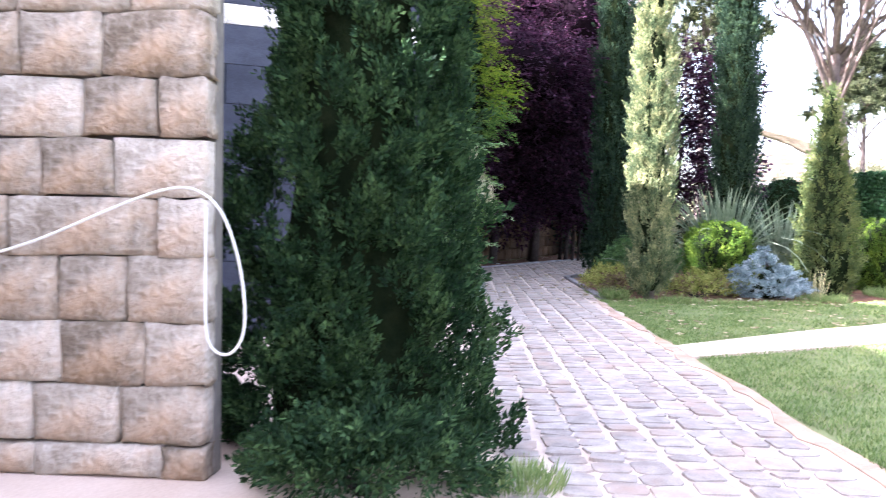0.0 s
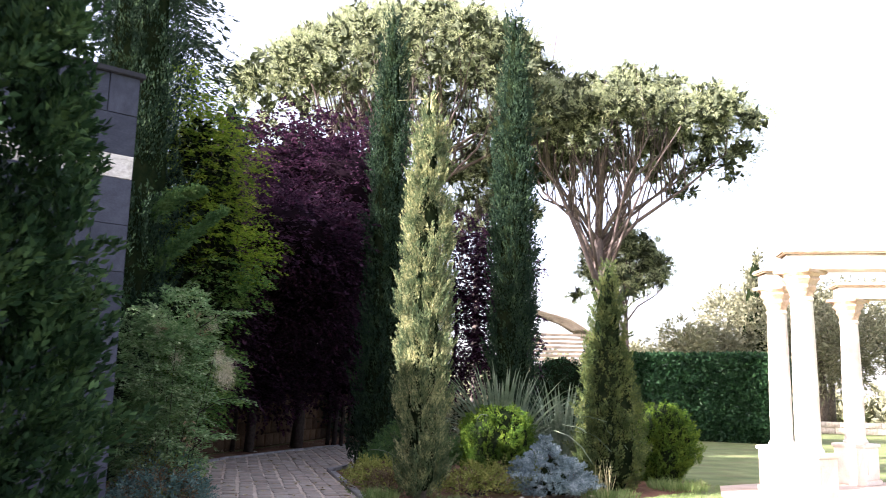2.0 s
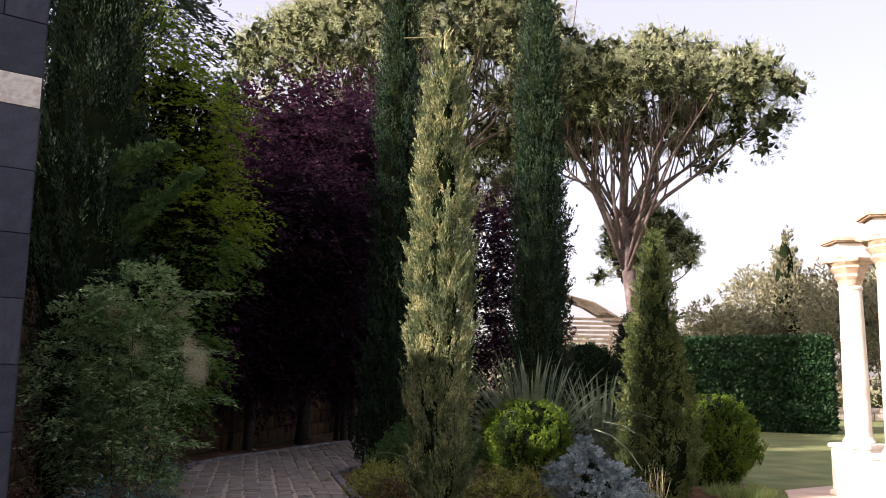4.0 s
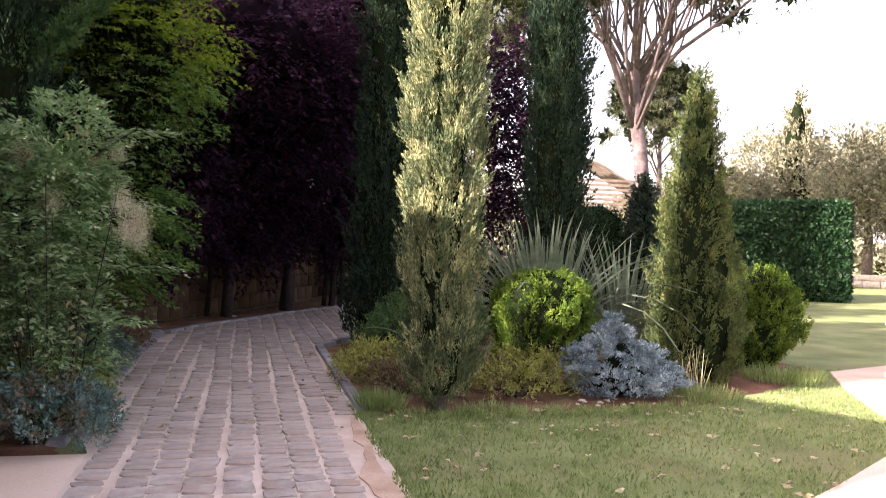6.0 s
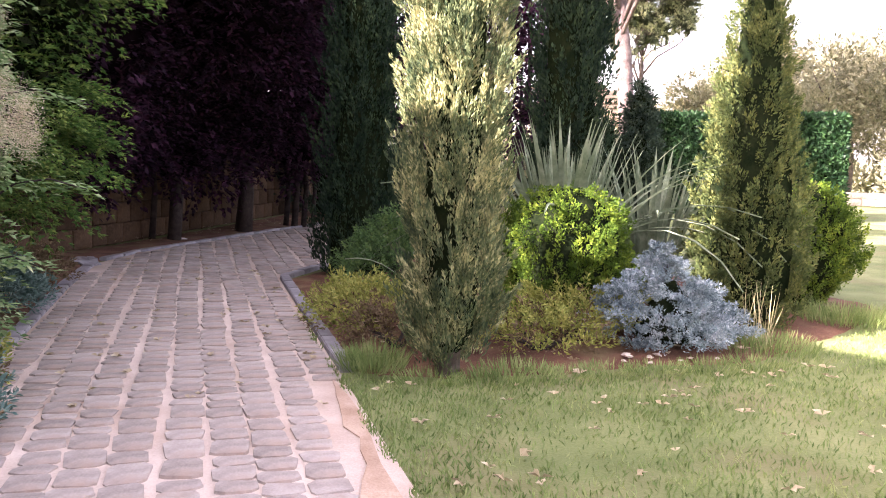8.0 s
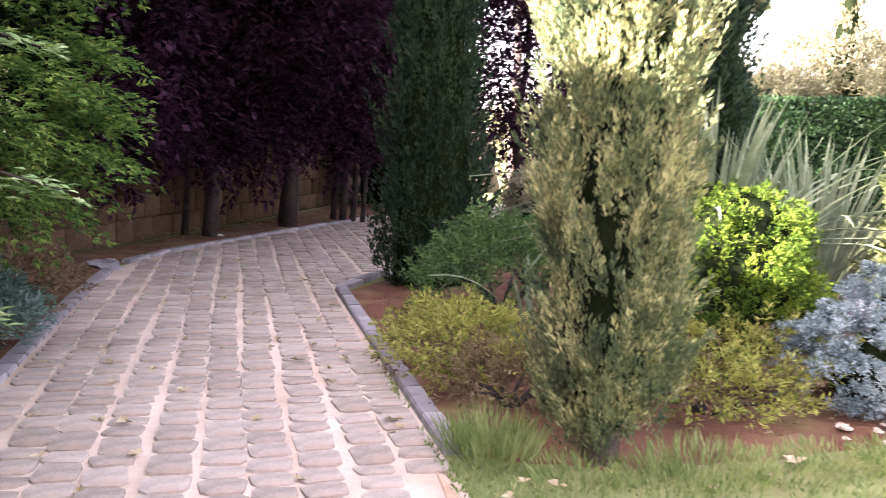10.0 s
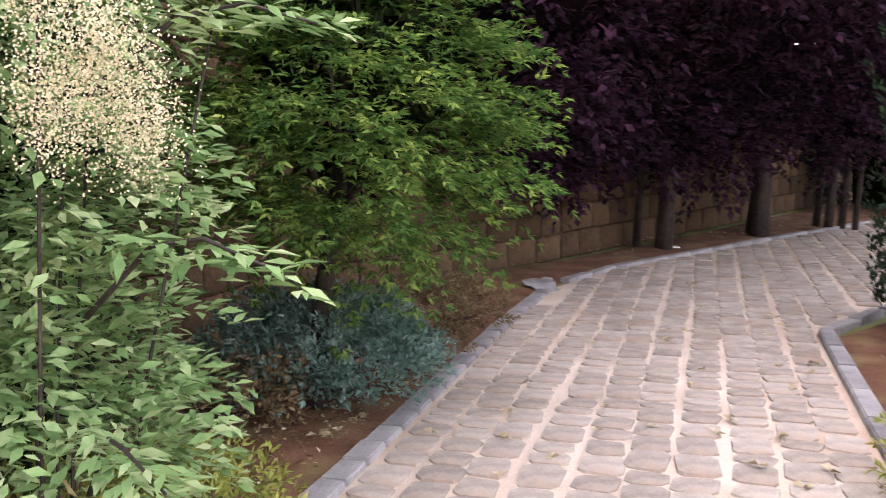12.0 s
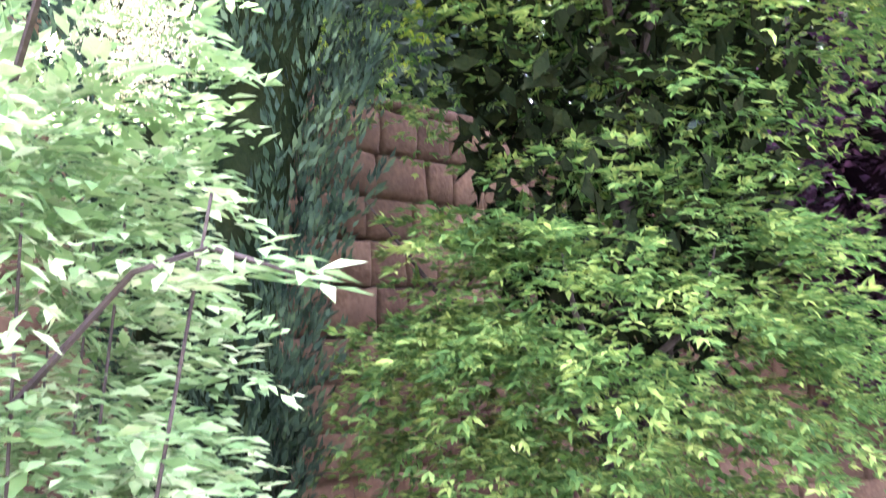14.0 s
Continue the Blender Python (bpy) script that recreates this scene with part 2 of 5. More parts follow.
def part(name, bm, mat, parent=None, label="", smooth=False):
    me = bpy.data.meshes.new(name)
    bm.to_mesh(me)
    bm.free()
    return mesh_object(name, me, mat, parent, label, smooth)


def quads_mesh(name, verts):
    """A mesh of loose quads from an array (n, 4, 3)."""
    verts = np.asarray(verts, dtype=np.float32)
    k = len(verts)
    me = bpy.data.meshes.new(name)
    me.vertices.add(4 * k)
    me.vertices.foreach_set("co", verts.reshape(-1))
    me.loops.add(4 * k)
    me.loops.foreach_set("vertex_index", np.arange(4 * k, dtype=np.int32))
    me.polygons.add(k)
    me.polygons.foreach_set("loop_start", np.arange(0, 4 * k, 4, dtype=np.int32))
    me.polygons.foreach_set("loop_total", np.full(k, 4, dtype=np.int32))
    me.update(calc_edges=True)
    return me


def unit(a):
    return a / np.maximum(np.linalg.norm(a, axis=-1, keepdims=True), 1e-9)


def kites(rng, base, along, length, width, fold=0.15, flat=None):
    """Leaves as kites: base points, unit directions, lengths and widths; flat: a preferred leaf normal."""
    k = len(base)
    ref = rng.normal(size=(k, 3)) if flat is None else np.asarray(flat) + 0.35 * rng.normal(size=(k, 3))
    side = unit(np.cross(along, ref))
    nor = np.cross(side, along)
    length = np.broadcast_to(length, (k,))[:, None]
    width = np.broadcast_to(width, (k,))[:, None]
    mid = base + along * length * 0.45 + nor * length * fold
    return np.stack([base, mid + side * width / 2, base + along * length, mid - side * width / 2], axis=1)


def plumes(rng, centres, axes, reach, thick, per, leaf_len, leaf_wid, out=0.7, jitter=0.5):
    """Clusters of leaves round an axis that taper to its end, as twigs of conifers and shrubs do."""
    k = len(centres)
    reach = np.broadcast_to(reach, (k,))
    thick = np.broadcast_to(thick, (k,))
    c = np.repeat(centres, per, axis=0)
    a = np.repeat(unit(axes), per, axis=0)
    rr = np.repeat(reach, per)[:, None]
    tt = np.repeat(thick, per)[:, None]
    u = rng.random((k * per, 1))
    rad = rng.normal(size=(k * per, 3))
    rad = unit(rad - a * (rad * a).sum(1, keepdims=True))
    base = c + a * rr * u + rad * tt * (1.05 - u) * rng.random((k * per, 1)) ** 0.5
    along = unit(a + rad * out + jitter * rng.normal(size=(k * per, 3)) * 0.5)
    s = 0.7 + 0.6 * rng.random(k * per)
    return kites(rng, base, along, leaf_len * s, leaf_wid * s)


def tube(bm, pts, radii, sides=8, rough=0.0, cap=True, seed=0):
    """A tapered tube along points, added to a bmesh."""
    rng = random.Random(seed)
    rings = []
    pts = [Vector(p) for p in pts]
    for i, p in enumerate(pts):
        d = (pts[min(i + 1, len(pts) - 1)] - pts[max(i - 1, 0)]).normalized()
        s = d.cross(Vector((0.31, 0.9, 0.17))).normalized()
        w = d.cross(s)
        ring = []
        for j in range(sides):
            an = 2 * math.pi * j / sides
            r = radii[i] * (1 + rough * rng.uniform(-1, 1))
            ring.append(bm.verts.new(p + (s * math.cos(an) + w * math.sin(an)) * r))
        rings.append(ring)
    for a, b in zip(rings, rings[1:]):
        for j in range(sides):
            bm.faces.new((a[j], a[(j + 1) % sides], b[(j + 1) % sides], b[j]))
    if cap:
        bm.faces.new(rings[0][::-1])
        bm.faces.new(rings[-1])


def lathe(bm, profile, sides=24, wobble=0.0, seed=0):
    """A turned body from (radius, height) pairs."""
    rings = []
    for r, z in profile:
        ring = []
        for j in range(sides):
            an = 2 * math.pi * j / sides
            q = 1 + wobble * noise.noise(Vector((math.cos(an) * 2 + seed, math.sin(an) * 2, z * 3)))
            ring.append(bm.verts.new((r * q * math.cos(an), r * q * math.sin(an), z)))
        rings.append(ring)
    for a, b in zip(rings, rings[1:]):
        for j in range(sides):
            bm.faces.new((a[j], a[(j + 1) % sides], b[(j + 1) % sides], b[j]))
    bm.faces.new(rings[0][::-1])
    bm.faces.new(rings[-1])


def box(bm, size, at=(0, 0, 0), bevel=0.0, rot=None):
    m = Matrix.Translation(at) @ (rot or Matrix.Identity(4)) @ Matrix.Diagonal((*size, 1))
    res = bmesh.ops.create_cube(bm, size=1.0, matrix=m)
    if bevel:
        es = {e for v in res["verts"] for e in v.link_edges}
        bmesh.ops.bevel(bm, geom=list(es), offset=bevel, segments=2, affect="EDGES")


def stone_mesh(name, sx, sy, sz, seed, rough=0.035):
    """A rough-hewn block of 26 faces with an uneven face and worn edges; centred, its face toward -y."""
    rng = random.Random(seed)
    bm = bmesh.new()
    xs, zs = (-0.5, -0.42, 0.0, 0.42, 0.5), (-0.5, -0.40, 0.0, 0.40, 0.5)
    grid = []
    for i, z in enumerate(zs):
        row = []
        for j, x in enumerate(xs):
            edge = i in (0, 4) or j in (0, 4)
            y = -0.5 + (0.11 if edge else 0.0) + rng.uniform(-1, 1) * rough * (0.8 if edge else 2.4)
            row.append(bm.verts.new((x * sx + rng.uniform(-1, 1) * 0.012, y * sy, z * sz + rng.uniform(-1, 1) * 0.010)))
        grid.append(row)
    for a, b in zip(grid, grid[1:]):
        for j in range(4):
            bm.faces.new((a[j], a[j + 1], b[j + 1], b[j]))
    rim = grid[0] + [r[4] for r in grid[1:4]] + grid[4][::-1] + [r[0] for r in grid[3:0:-1]]
    back = [bm.verts.new((v.co.x, 0.5 * sy, v.co.z)) for v in rim]
    for k in range(len(rim)):
        k2 = (k + 1) % len(rim)
        bm.faces.new((rim[k2], rim[k], back[k], back[k2]))
    for f in bm.faces:
        f.smooth = True
    me = bpy.data.meshes.new(name)
    bm.to_mesh(me)
    bm.free()
    return me


def sheet(name, outline, z, mat, parent=None, thick=0.0, label="", kind="structure", category=""):
    """A flat piece of ground from an outline, with its thickness below."""
    bm = bmesh.new()
    top = [bm.verts.new((x, y, z)) for x, y in outline]
    f = bm.faces.new(top)
    if f.normal.z < 0:
        f.normal_flip()
    bm.normal_update()
    if f.normal.z < 0:
        bmesh.ops.reverse_faces(bm, faces=[f])
    if thick:
        low = [bm.verts.new((x, y, z - thick)) for x, y in outline]
        for i in range(len(top)):
            j = (i + 1) % len(top)
            bm.faces.new((top[i], low[i], low[j], top[j]))
        bmesh.ops.recalc_face_normals(bm, faces=bm.faces[:])
    bmesh.ops.triangulate(bm, faces=[q for q in bm.faces if len(q.verts) > 4])
    ob = part(name, bm, mat, parent)
    return tagged(ob, label, category, kind=kind)


def inside(poly, x, y):
    hit = np.zeros(np.shape(x), bool)
    for (x0, y0), (x1, y1) in zip(poly, poly[1:] + poly[:1]):
        if y0 == y1:
            continue
        cross = ((y0 > y) != (y1 > y)) & (x < (x1 - x0) * (y - y0) / (y1 - y0) + x0)
        hit ^= cross
    return hit


# ---- ground ----
PATH_LINE = [(0.75, -8.0), (2.66, -8.0), (2.70, 9.0), (2.80, 11.0), (2.80, 18.1), (3.3, 19.0), (3.65, 19.6), (6.0, 23.4), (9.5, 29.2),
             (8.0, 31.0), (4.75, 26.6), (2.6, 23.3), (1.1, 20.9), (0.62, 19.6), (0.56, 17.6), (0.56, 13.0), (0.75, 12.3)]
APRON = [(-14.0, -8.0), (0.75, -8.0), (0.75, 12.25), (-0.1, 12.25), (-1.2, 12.2), (-14.0, 12.2)]
WALKWAY = [(2.74, 8.75), (4.5, 10.05), (5.6, 10.75), (6.6, 11.45), (7.4, 12.25), (7.75, 13.0), (8.3, 14.1), (9.0, 15.3), (10.6, 15.9), (12.2, 16.2), (13.6, 14.8), (13.2, 12.4),
           (11.4, 11.4), (9.4, 12.1), (8.4, 12.0), (7.5, 11.3), (6.6, 10.35), (5.0, 9.2), (3.7, 8.55), (2.72, 8.05)]
BED = [(2.78, 13.50), (3.4, 13.25), (4.2, 13.2), (5.1, 13.3), (5.9, 13.25), (6.6, 13.6), (7.4, 14.1), (8.4, 14.7), (9.2, 15.6), (9.0, 17.0), (7.8, 18.6), (7.4, 22.0), (8.6, 26.0),
       (6.1, 23.4), (3.72, 19.55), (3.33, 18.85), (2.80, 18.1)]
LEFT_BED = [(0.62, 12.12), (0.60, 17.6), (0.66, 19.6), (1.12, 20.9), (2.6, 23.35), (4.7, 26.65), (7.9, 31.1), (5.2, 32.0), (2.0, 24.9), (0.35, 21.6), (-0.95, 19.6), (-1.75, 18.2),
            (-1.75, 12.1), (-0.6, 12.1)]

bm = bmesh.new()
edge = [-400, -150, -60] + [i * 2.0 - 20 for i in range(31)] + [60, 150, 400]
gv = [[bm.verts.new((x + 5, y + 12, -0.004 + (0.0 if abs(x) < 40 and abs(y) < 40 else -0.3))) for x in edge] for y in edge]
for a, b in zip(gv, gv[1:]):
    for j in range(len(edge) - 1):
        bm.faces.new((a[j], a[j + 1], b[j + 1], b[j]))
tagged(part("ground", bm, M_LAWN), "mown green lawn ground with worn earthy patches", "lawn", kind="structure")

road = sheet("path", PATH_LINE, 0.004, M_MORTAR, thick=0.1, label="garden path of grey stone setts in sandy mortar", category="path")
sheet("apron", APRON, 0.006, M_CONCRETE, thick=0.1, label="pale concrete apron beside the sett path", category="paving")
sheet("walkway", WALKWAY, 0.02, M_CONCRETE, thick=0.1, label="curved pale concrete walkway across the lawn", category="walkway")


margin = [(2.63 + 0.05 * math.sin(y * 2.1) + 0.035 * math.sin(y * 5.3 + 1) + 0.02 * math.sin(y * 13), y) for y in np.arange(-2.0, 13.4, 0.2)]
sheet("earth_margin", margin + [(2.74 + 0.03 * math.sin(y * 3.1), y) for y in np.arange(13.4, -2.0, -0.4)], 0.013, M_MARGIN, thick=0.05, label="sandy orange earth washed over the path edge", category="earth")


def edge_distance(poly, x, y):
    best = 9.0
    for (x0, y0), (x1, y1) in zip(poly, poly[1:] + poly[:1]):
        dx, dy = x1 - x0, y1 - y0
        u = max(0.0, min(1.0, ((x - x0) * dx + (y - y0) * dy) / (dx * dx + dy * dy)))
        best = min(best, math.hypot(x - x0 - u * dx, y - y0 - u * dy))
    return best


def soil(name, outline, label, seed):
    """A bed of uneven soil that swells a little above the ground."""
    xs, ys = [p[0] for p in outline], [p[1] for p in outline]
    step = 0.16
    bm = bmesh.new()
    made = {}

    def vert(i, j):
        if (i, j) not in made:
            x, y = min(xs) + i * step, min(ys) + j * step
            deep = edge_distance(outline, x, y)
            z = -0.03 + 0.20 * min(deep, 0.21) + 0.05 * min(1, deep) * (0.6 + noise.noise(Vector((x * 1.7, y * 1.7, seed)))) + 0.014 * noise.noise(Vector((x * 9, y * 9, seed)))
            made[i, j] = bm.verts.new((x, y, z))
        return made[i, j]
    ni, nj = int((max(xs) - min(xs)) / step) + 1, int((max(ys) - min(ys)) / step) + 1
    gx, gy = np.meshgrid(min(xs) + (np.arange(ni) + 0.5) * step, min(ys) + (np.arange(nj) + 0.5) * step, indexing="ij")
    mask = inside(outline, gx, gy)
    for i in range(ni):
        for j in range(nj):
            if mask[i, j]:
                bm.faces.new((vert(i, j), vert(i + 1, j), vert(i + 1, j + 1), vert(i, j + 1)))
    return tagged(part(name, bm, M_SOIL, smooth=True), label, "flower bed", kind="structure")


soil("planting_bed", BED, "reddish bare soil of the shrub bed", 1)
soil("planting_bed", LEFT_BED, "reddish leaf-strewn soil under the shrubs", 2)


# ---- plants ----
# opaque near-black core, standing in for shade between the twigs
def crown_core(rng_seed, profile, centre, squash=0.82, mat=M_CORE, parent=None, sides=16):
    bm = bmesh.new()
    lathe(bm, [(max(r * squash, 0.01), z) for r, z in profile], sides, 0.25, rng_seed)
    return part("inner_foliage", bm, mat, parent, "crown inside coloured near-black for shade", smooth=True)


def along_profile(rng, profile, k):
    """Points on a turned profile, spread evenly by area: angle, radius, height."""
    rr = np.array([p[0] for p in profile])
    zz = np.array([p[1] for p in profile])
    h = np.linspace(zz[0], zz[-1], 400)
    r = np.interp(h, zz, rr)
    cdf = np.cumsum(r + 0.05)
    hs = np.interp((np.arange(k) + rng.random(k)) / k, cdf / cdf[-1], h)
    an = np.arange(k) * 2.39996 + 0.5 * rng.normal(size=k)
    return an, np.interp(hs, zz, rr), hs


def column_conifer(name, at, profile, mat, label, seed, count=900, per=40, plume=(0.34, 0.075), leaf=(0.05, 0.018), up=1.4, lump=0.14, trunk=0.09, category="cypress tree",
                   tip=None, lean=(0, 0), clump=6, swing=0.10, rise=0.16, puff=0.10, core=0.70, spread_out=0.5):
    """An upright conifer: trunk, inside painted dark as shade, and a crown of upright plumes."""
    rng = np.random.default_rng(seed)
    top = empty(name, at)
    height = profile[-1][1]
    bm = bmesh.new()
    tube(bm, [(0.02 * math.sin(i), 0.02 * math.cos(i * 2), -0.05 + i * height * 0.95 / 6) for i in range(7)], [trunk * (1 - i * 0.14) for i in range(7)], 9, 0.12, seed=seed)
    part("trunk", bm, M_BARK, top, smooth=True)
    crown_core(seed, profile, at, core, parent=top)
    groups = count // clump
    count = groups * clump
    an, r, h = along_profile(rng, profile, groups)
    wob = np.array([noise.noise(Vector((math.cos(a) * 1.6 + seed, math.sin(a) * 1.6, z * 1.8))) for a, z in zip(an, h)])
    r = r * (0.86 + lump * 1.8 * wob) + puff * (rng.random(groups) - 0.55)
    an = np.repeat(an, clump) + swing * rng.normal(size=count) / np.maximum(np.repeat(r, clump), 0.1) * 0.5
    h = np.repeat(h, clump) + rise * rng.normal(size=count)
    h = np.clip(h, profile[0][1], profile[-1][1] + 0.1)
    r = np.repeat(r, clump) * (0.70 + 0.32 * rng.random(count) ** 0.6)
    r = np.minimum(r, np.interp(h, [p[1] for p in profile], [p[0] for p in profile]) * 1.2 + 0.02)
    rad = np.stack([np.cos(an), np.sin(an), np.zeros(count)], 1)
    centres = rad * r[:, None] + np.stack([lean[0] * h, lean[1] * h, h - plume[0] * 0.4], 1)
    axes = unit(rad * 0.45 + np.array([0, 0, up]) + 0.28 * rng.normal(size=(count, 3)))
    size = 0.7 + 0.6 * rng.random(count)
    q = plumes(rng, centres, axes, plume[0] * size, plume[1] * size, per, leaf[0], leaf[1], out=spread_out, jitter=0.7 * spread_out)
    mesh_object("crown", quads_mesh("crown", q), mat, top)
    if tip:
        bm = bmesh.new()
        for i in range(tip):
            a = 2.4 * i
            p = Vector((lean[0] * height, lean[1] * height, height - 0.25))
            tube(bm, [p, p + Vector((math.cos(a) * 0.06, math.sin(a) * 0.06, 0.28)), p + Vector((math.cos(a) * (0.12 + 0.09 * i), math.sin(a) * (0.12 + 0.05 * i), 0.40 - 0.05 * i))], [0.012, 0.008, 0.004], 5)
        part("bare_tip", bm, M_STRAW, top, "dry straw-coloured bare tip")
    return tagged(top, label, category)


def shaped_shrub(name, at, profile, mat, label, seed, count, per, plume, leaf, category="shrub", out=0.8, up=0.5, lump=0.12, core=0.75, extra=None, jitter=0.5, core_mat=M_CORE, stems=0):
    """A rounded shrub whose twigs point outwards."""
    rng = np.random.default_rng(seed)
    top = empty(name, at)
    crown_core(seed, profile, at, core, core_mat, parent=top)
    if stems:
        bm = bmesh.new()
        for i in range(stems):
            a = 2.4 * i
            hh = profile[-1][1]
            tube(bm, [(0.04 * math.cos(a), 0.04 * math.sin(a), -0.03), (0.12 * math.cos(a), 0.12 * math.sin(a), hh * 0.3), (0.4 * profile[1][0] * math.cos(a), 0.4 * profile[1][0] * math.sin(a), hh * 0.7)], [0.018, 0.014, 0.008], 6)
        part("stems", bm, M_BARK_DARK, top)
    an, r, h = along_profile(rng, profile, count)
    wob = np.array([noise.noise(Vector((math.cos(a) * 1.8 + seed, math.sin(a) * 1.8, z * 2.5))) for a, z in zip(an, h)])
    r = r * (0.92 + lump * 2 * wob) * (0.82 + 0.2 * rng.random(count))
    rad = np.stack([np.cos(an), np.sin(an), np.zeros(count)], 1)
    centres = rad * r[:, None] + np.stack([0 * h, 0 * h, h], 1)
    axes = unit(rad + np.array([0, 0, up]) + 0.4 * rng.normal(size=(count, 3)))
    centres = centres - axes * plume[0] * 0.6
    size = 0.7 + 0.6 * rng.random(count)
    q = plumes(rng, centres, axes, plume[0] * size, plume[1] * size, per, leaf[0], leaf[1], out=out, jitter=jitter)
    mesh_object("crown", quads_mesh("crown", q), mat, top)
    if extra:
        extra(rng, top)
    return tagged(top, label, category)


def globe_profile(r, h, low=0.03):
    return [(r * 0.55, low), (r * 0.86, h * 0.2), (r, h * 0.45), (r * 0.93, h * 0.68), (r * 0.68, h * 0.88), (r * 0.3, h * 0.985), (0.02, h)]


# cypresses of the bed
column_conifer("cypress", (3.52, 13.42, 0), [(0.14, 0.16), (0.30, 0.30), (0.38, 0.65), (0.35, 1.5), (0.34, 2.4), (0.33, 3.4), (0.28, 4.3), (0.18, 5.0), (0.03, 5.45)], M_CYPRESS_SUN,
               "slender yellow-green cypress with a dry tip in the bed", 3, 2400, 52, (0.23, 0.038), (0.037, 0.0105), tip=5, core=0.5, spread_out=0.28, swing=0.06, rise=0.07, puff=0.12, lump=0.14, clump=8)
column_conifer("cypress", (3.80, 18.3, 0), [(0.51, 0.05), (0.58, 0.45), (0.49, 1.2), (0.39, 2.4), (0.36, 4.5), (0.31, 6.4), (0.18, 7.9), (0.03, 8.9)], M_CYPRESS,
               "tall dark green columnar cypress beside the path bend", 4, 1600, 36, (0.42, 0.060), (0.050, 0.0215), rise=0.18, puff=0.14, clump=7, spread_out=0.32)
column_conifer("cypress", (5.9, 16.9, 0), [(0.30, 0.05), (0.37, 0.6), (0.39, 2.0), (0.38, 3.6), (0.33, 5.4), (0.23, 7.0), (0.11, 8.0), (0.02, 8.5)], M_CYPRESS,
               "tall dark green columnar cypress behind the flax", 5, 1500, 36, (0.42, 0.060), (0.050, 0.0215), rise=0.18, puff=0.14, clump=7, spread_out=0.32)
column_conifer("thuja", (6.75, 14.7, 0), [(0.34, 0.05), (0.54, 0.35), (0.55, 0.8), (0.44, 1.6), (0.29, 2.2), (0.22, 2.8), (0.12, 3.25), (0.02, 3.45)], M_THUJA_OLIVE,
               "olive-green conical thuja at the lawn edge", 6, 1200, 48, (0.18, 0.050), (0.033, 0.0140), up=0.8, swing=0.10, rise=0.12, puff=0.09, category="conifer")
column_conifer("thuja", (-0.01, 4.98, 0), [(0.84, -0.02), (0.80, 0.18), (0.68, 0.8), (0.61, 1.6), (0.54, 2.5), (0.40, 3.4), (0.20, 4.3), (0.03, 4.8)], M_THUJA,
               "broad dark green thuja beside the stone wall", 7, 3720, 40, (0.17, 0.052), (0.035, 0.0160), up=0.7, core=0.55, lump=0.24, clump=12, swing=0.10, rise=0.065, puff=0.20, category="conifer")
column_conifer("juniper_tree", (-0.46, 14.1, 0), [(0.18, 0.1), (0.26, 0.8), (0.36, 2.0), (0.62, 2.9), (0.62, 4.2), (0.55, 6.0), (0.4, 7.6), (0.2, 8.6), (0.03, 9.2)], M_CYPRESS,
               "tall dense dark green juniper against the slate building", 8, 1600, 38, (0.44, 0.07), (0.050, 0.0165), lump=0.3, spread_out=0.3, category="conifer")



def feather_branch(tree, points, seed, label):
    """A long feathery spray that leaves the crown and tapers to a drooping tip."""
    rng = np.random.default_rng(seed)
    p = np.array(points, dtype=float)
    u = np.linspace(0, len(p) - 1.001, 60)
    i = u.astype(int)
    c = p[i] + (p[i + 1] - p[i]) * (u - i)[:, None]
    way = unit(p[i + 1] - p[i])
    c, way = np.repeat(c, 4, 0), np.repeat(way, 4, 0)
    fan = unit(way + 0.75 * rng.normal(size=c.shape) * np.array([1, 1, 0.45]))
    reach = np.repeat(np.linspace(0.26, 0.09, 60), 4)
    mesh_object("side_spray", quads_mesh("side_spray", plumes(rng, c, fan, reach, 0.035, 34, 0.045, 0.012, out=0.5)), M_JUNIPER_DARK, tree, label)


tall_juniper = [ob for ob in scene.objects if ob.name == "juniper_tree"][0]
feather_branch(tall_juniper, [(0.3, -0.1, 2.9), (0.75, -0.2, 3.3), (1.25, -0.3, 3.75)], 301, "grey-green feathery side spray")
feather_branch(tall_juniper, [(0.3, -0.2, 3.6), (0.65, -0.3, 3.9), (0.95, -0.4, 4.0)], 302, "grey-green feathery side spray")

# globe thujas
shaped_shrub("globe_thuja", (5.03, 14.95, 0), globe_profile(0.67, 1.25), M_GLOBE, "bright green clipped globe thuja in the bed", 11, 1100, 48, (0.15, 0.047), (0.027, 0.0125), "shrub", up=1.2, lump=0.2)
shaped_shrub("globe_thuja", (8.20, 15.78, 0), globe_profile(0.67, 1.33), M_GLOBE, "bright green clipped globe thuja beside the lawn", 12, 1100, 48, (0.15, 0.047), (0.027, 0.0125), "shrub", up=1.2, lump=0.2)
shaped_shrub("small_conifer", (11.0, 24.6, 0), [(0.35, 0.05), (0.5, 0.6), (0.42, 1.6), (0.3, 2.6), (0.05, 3.2)], M_DEODAR, "small dark conical conifer near the hedge", 13, 500, 30, (0.3, 0.1), (0.09, 0.035), "conifer", up=0.9)


shaped_shrub("dark_shrub", (10.2, 25.6, 0), globe_profile(1.1, 2.5), M_HEDGE, "dark green rounded shrub before the wooden shelter", 14, 420, 26, (0.25, 0.09), (0.085, 0.035), "shrub", up=0.6, lump=0.2)


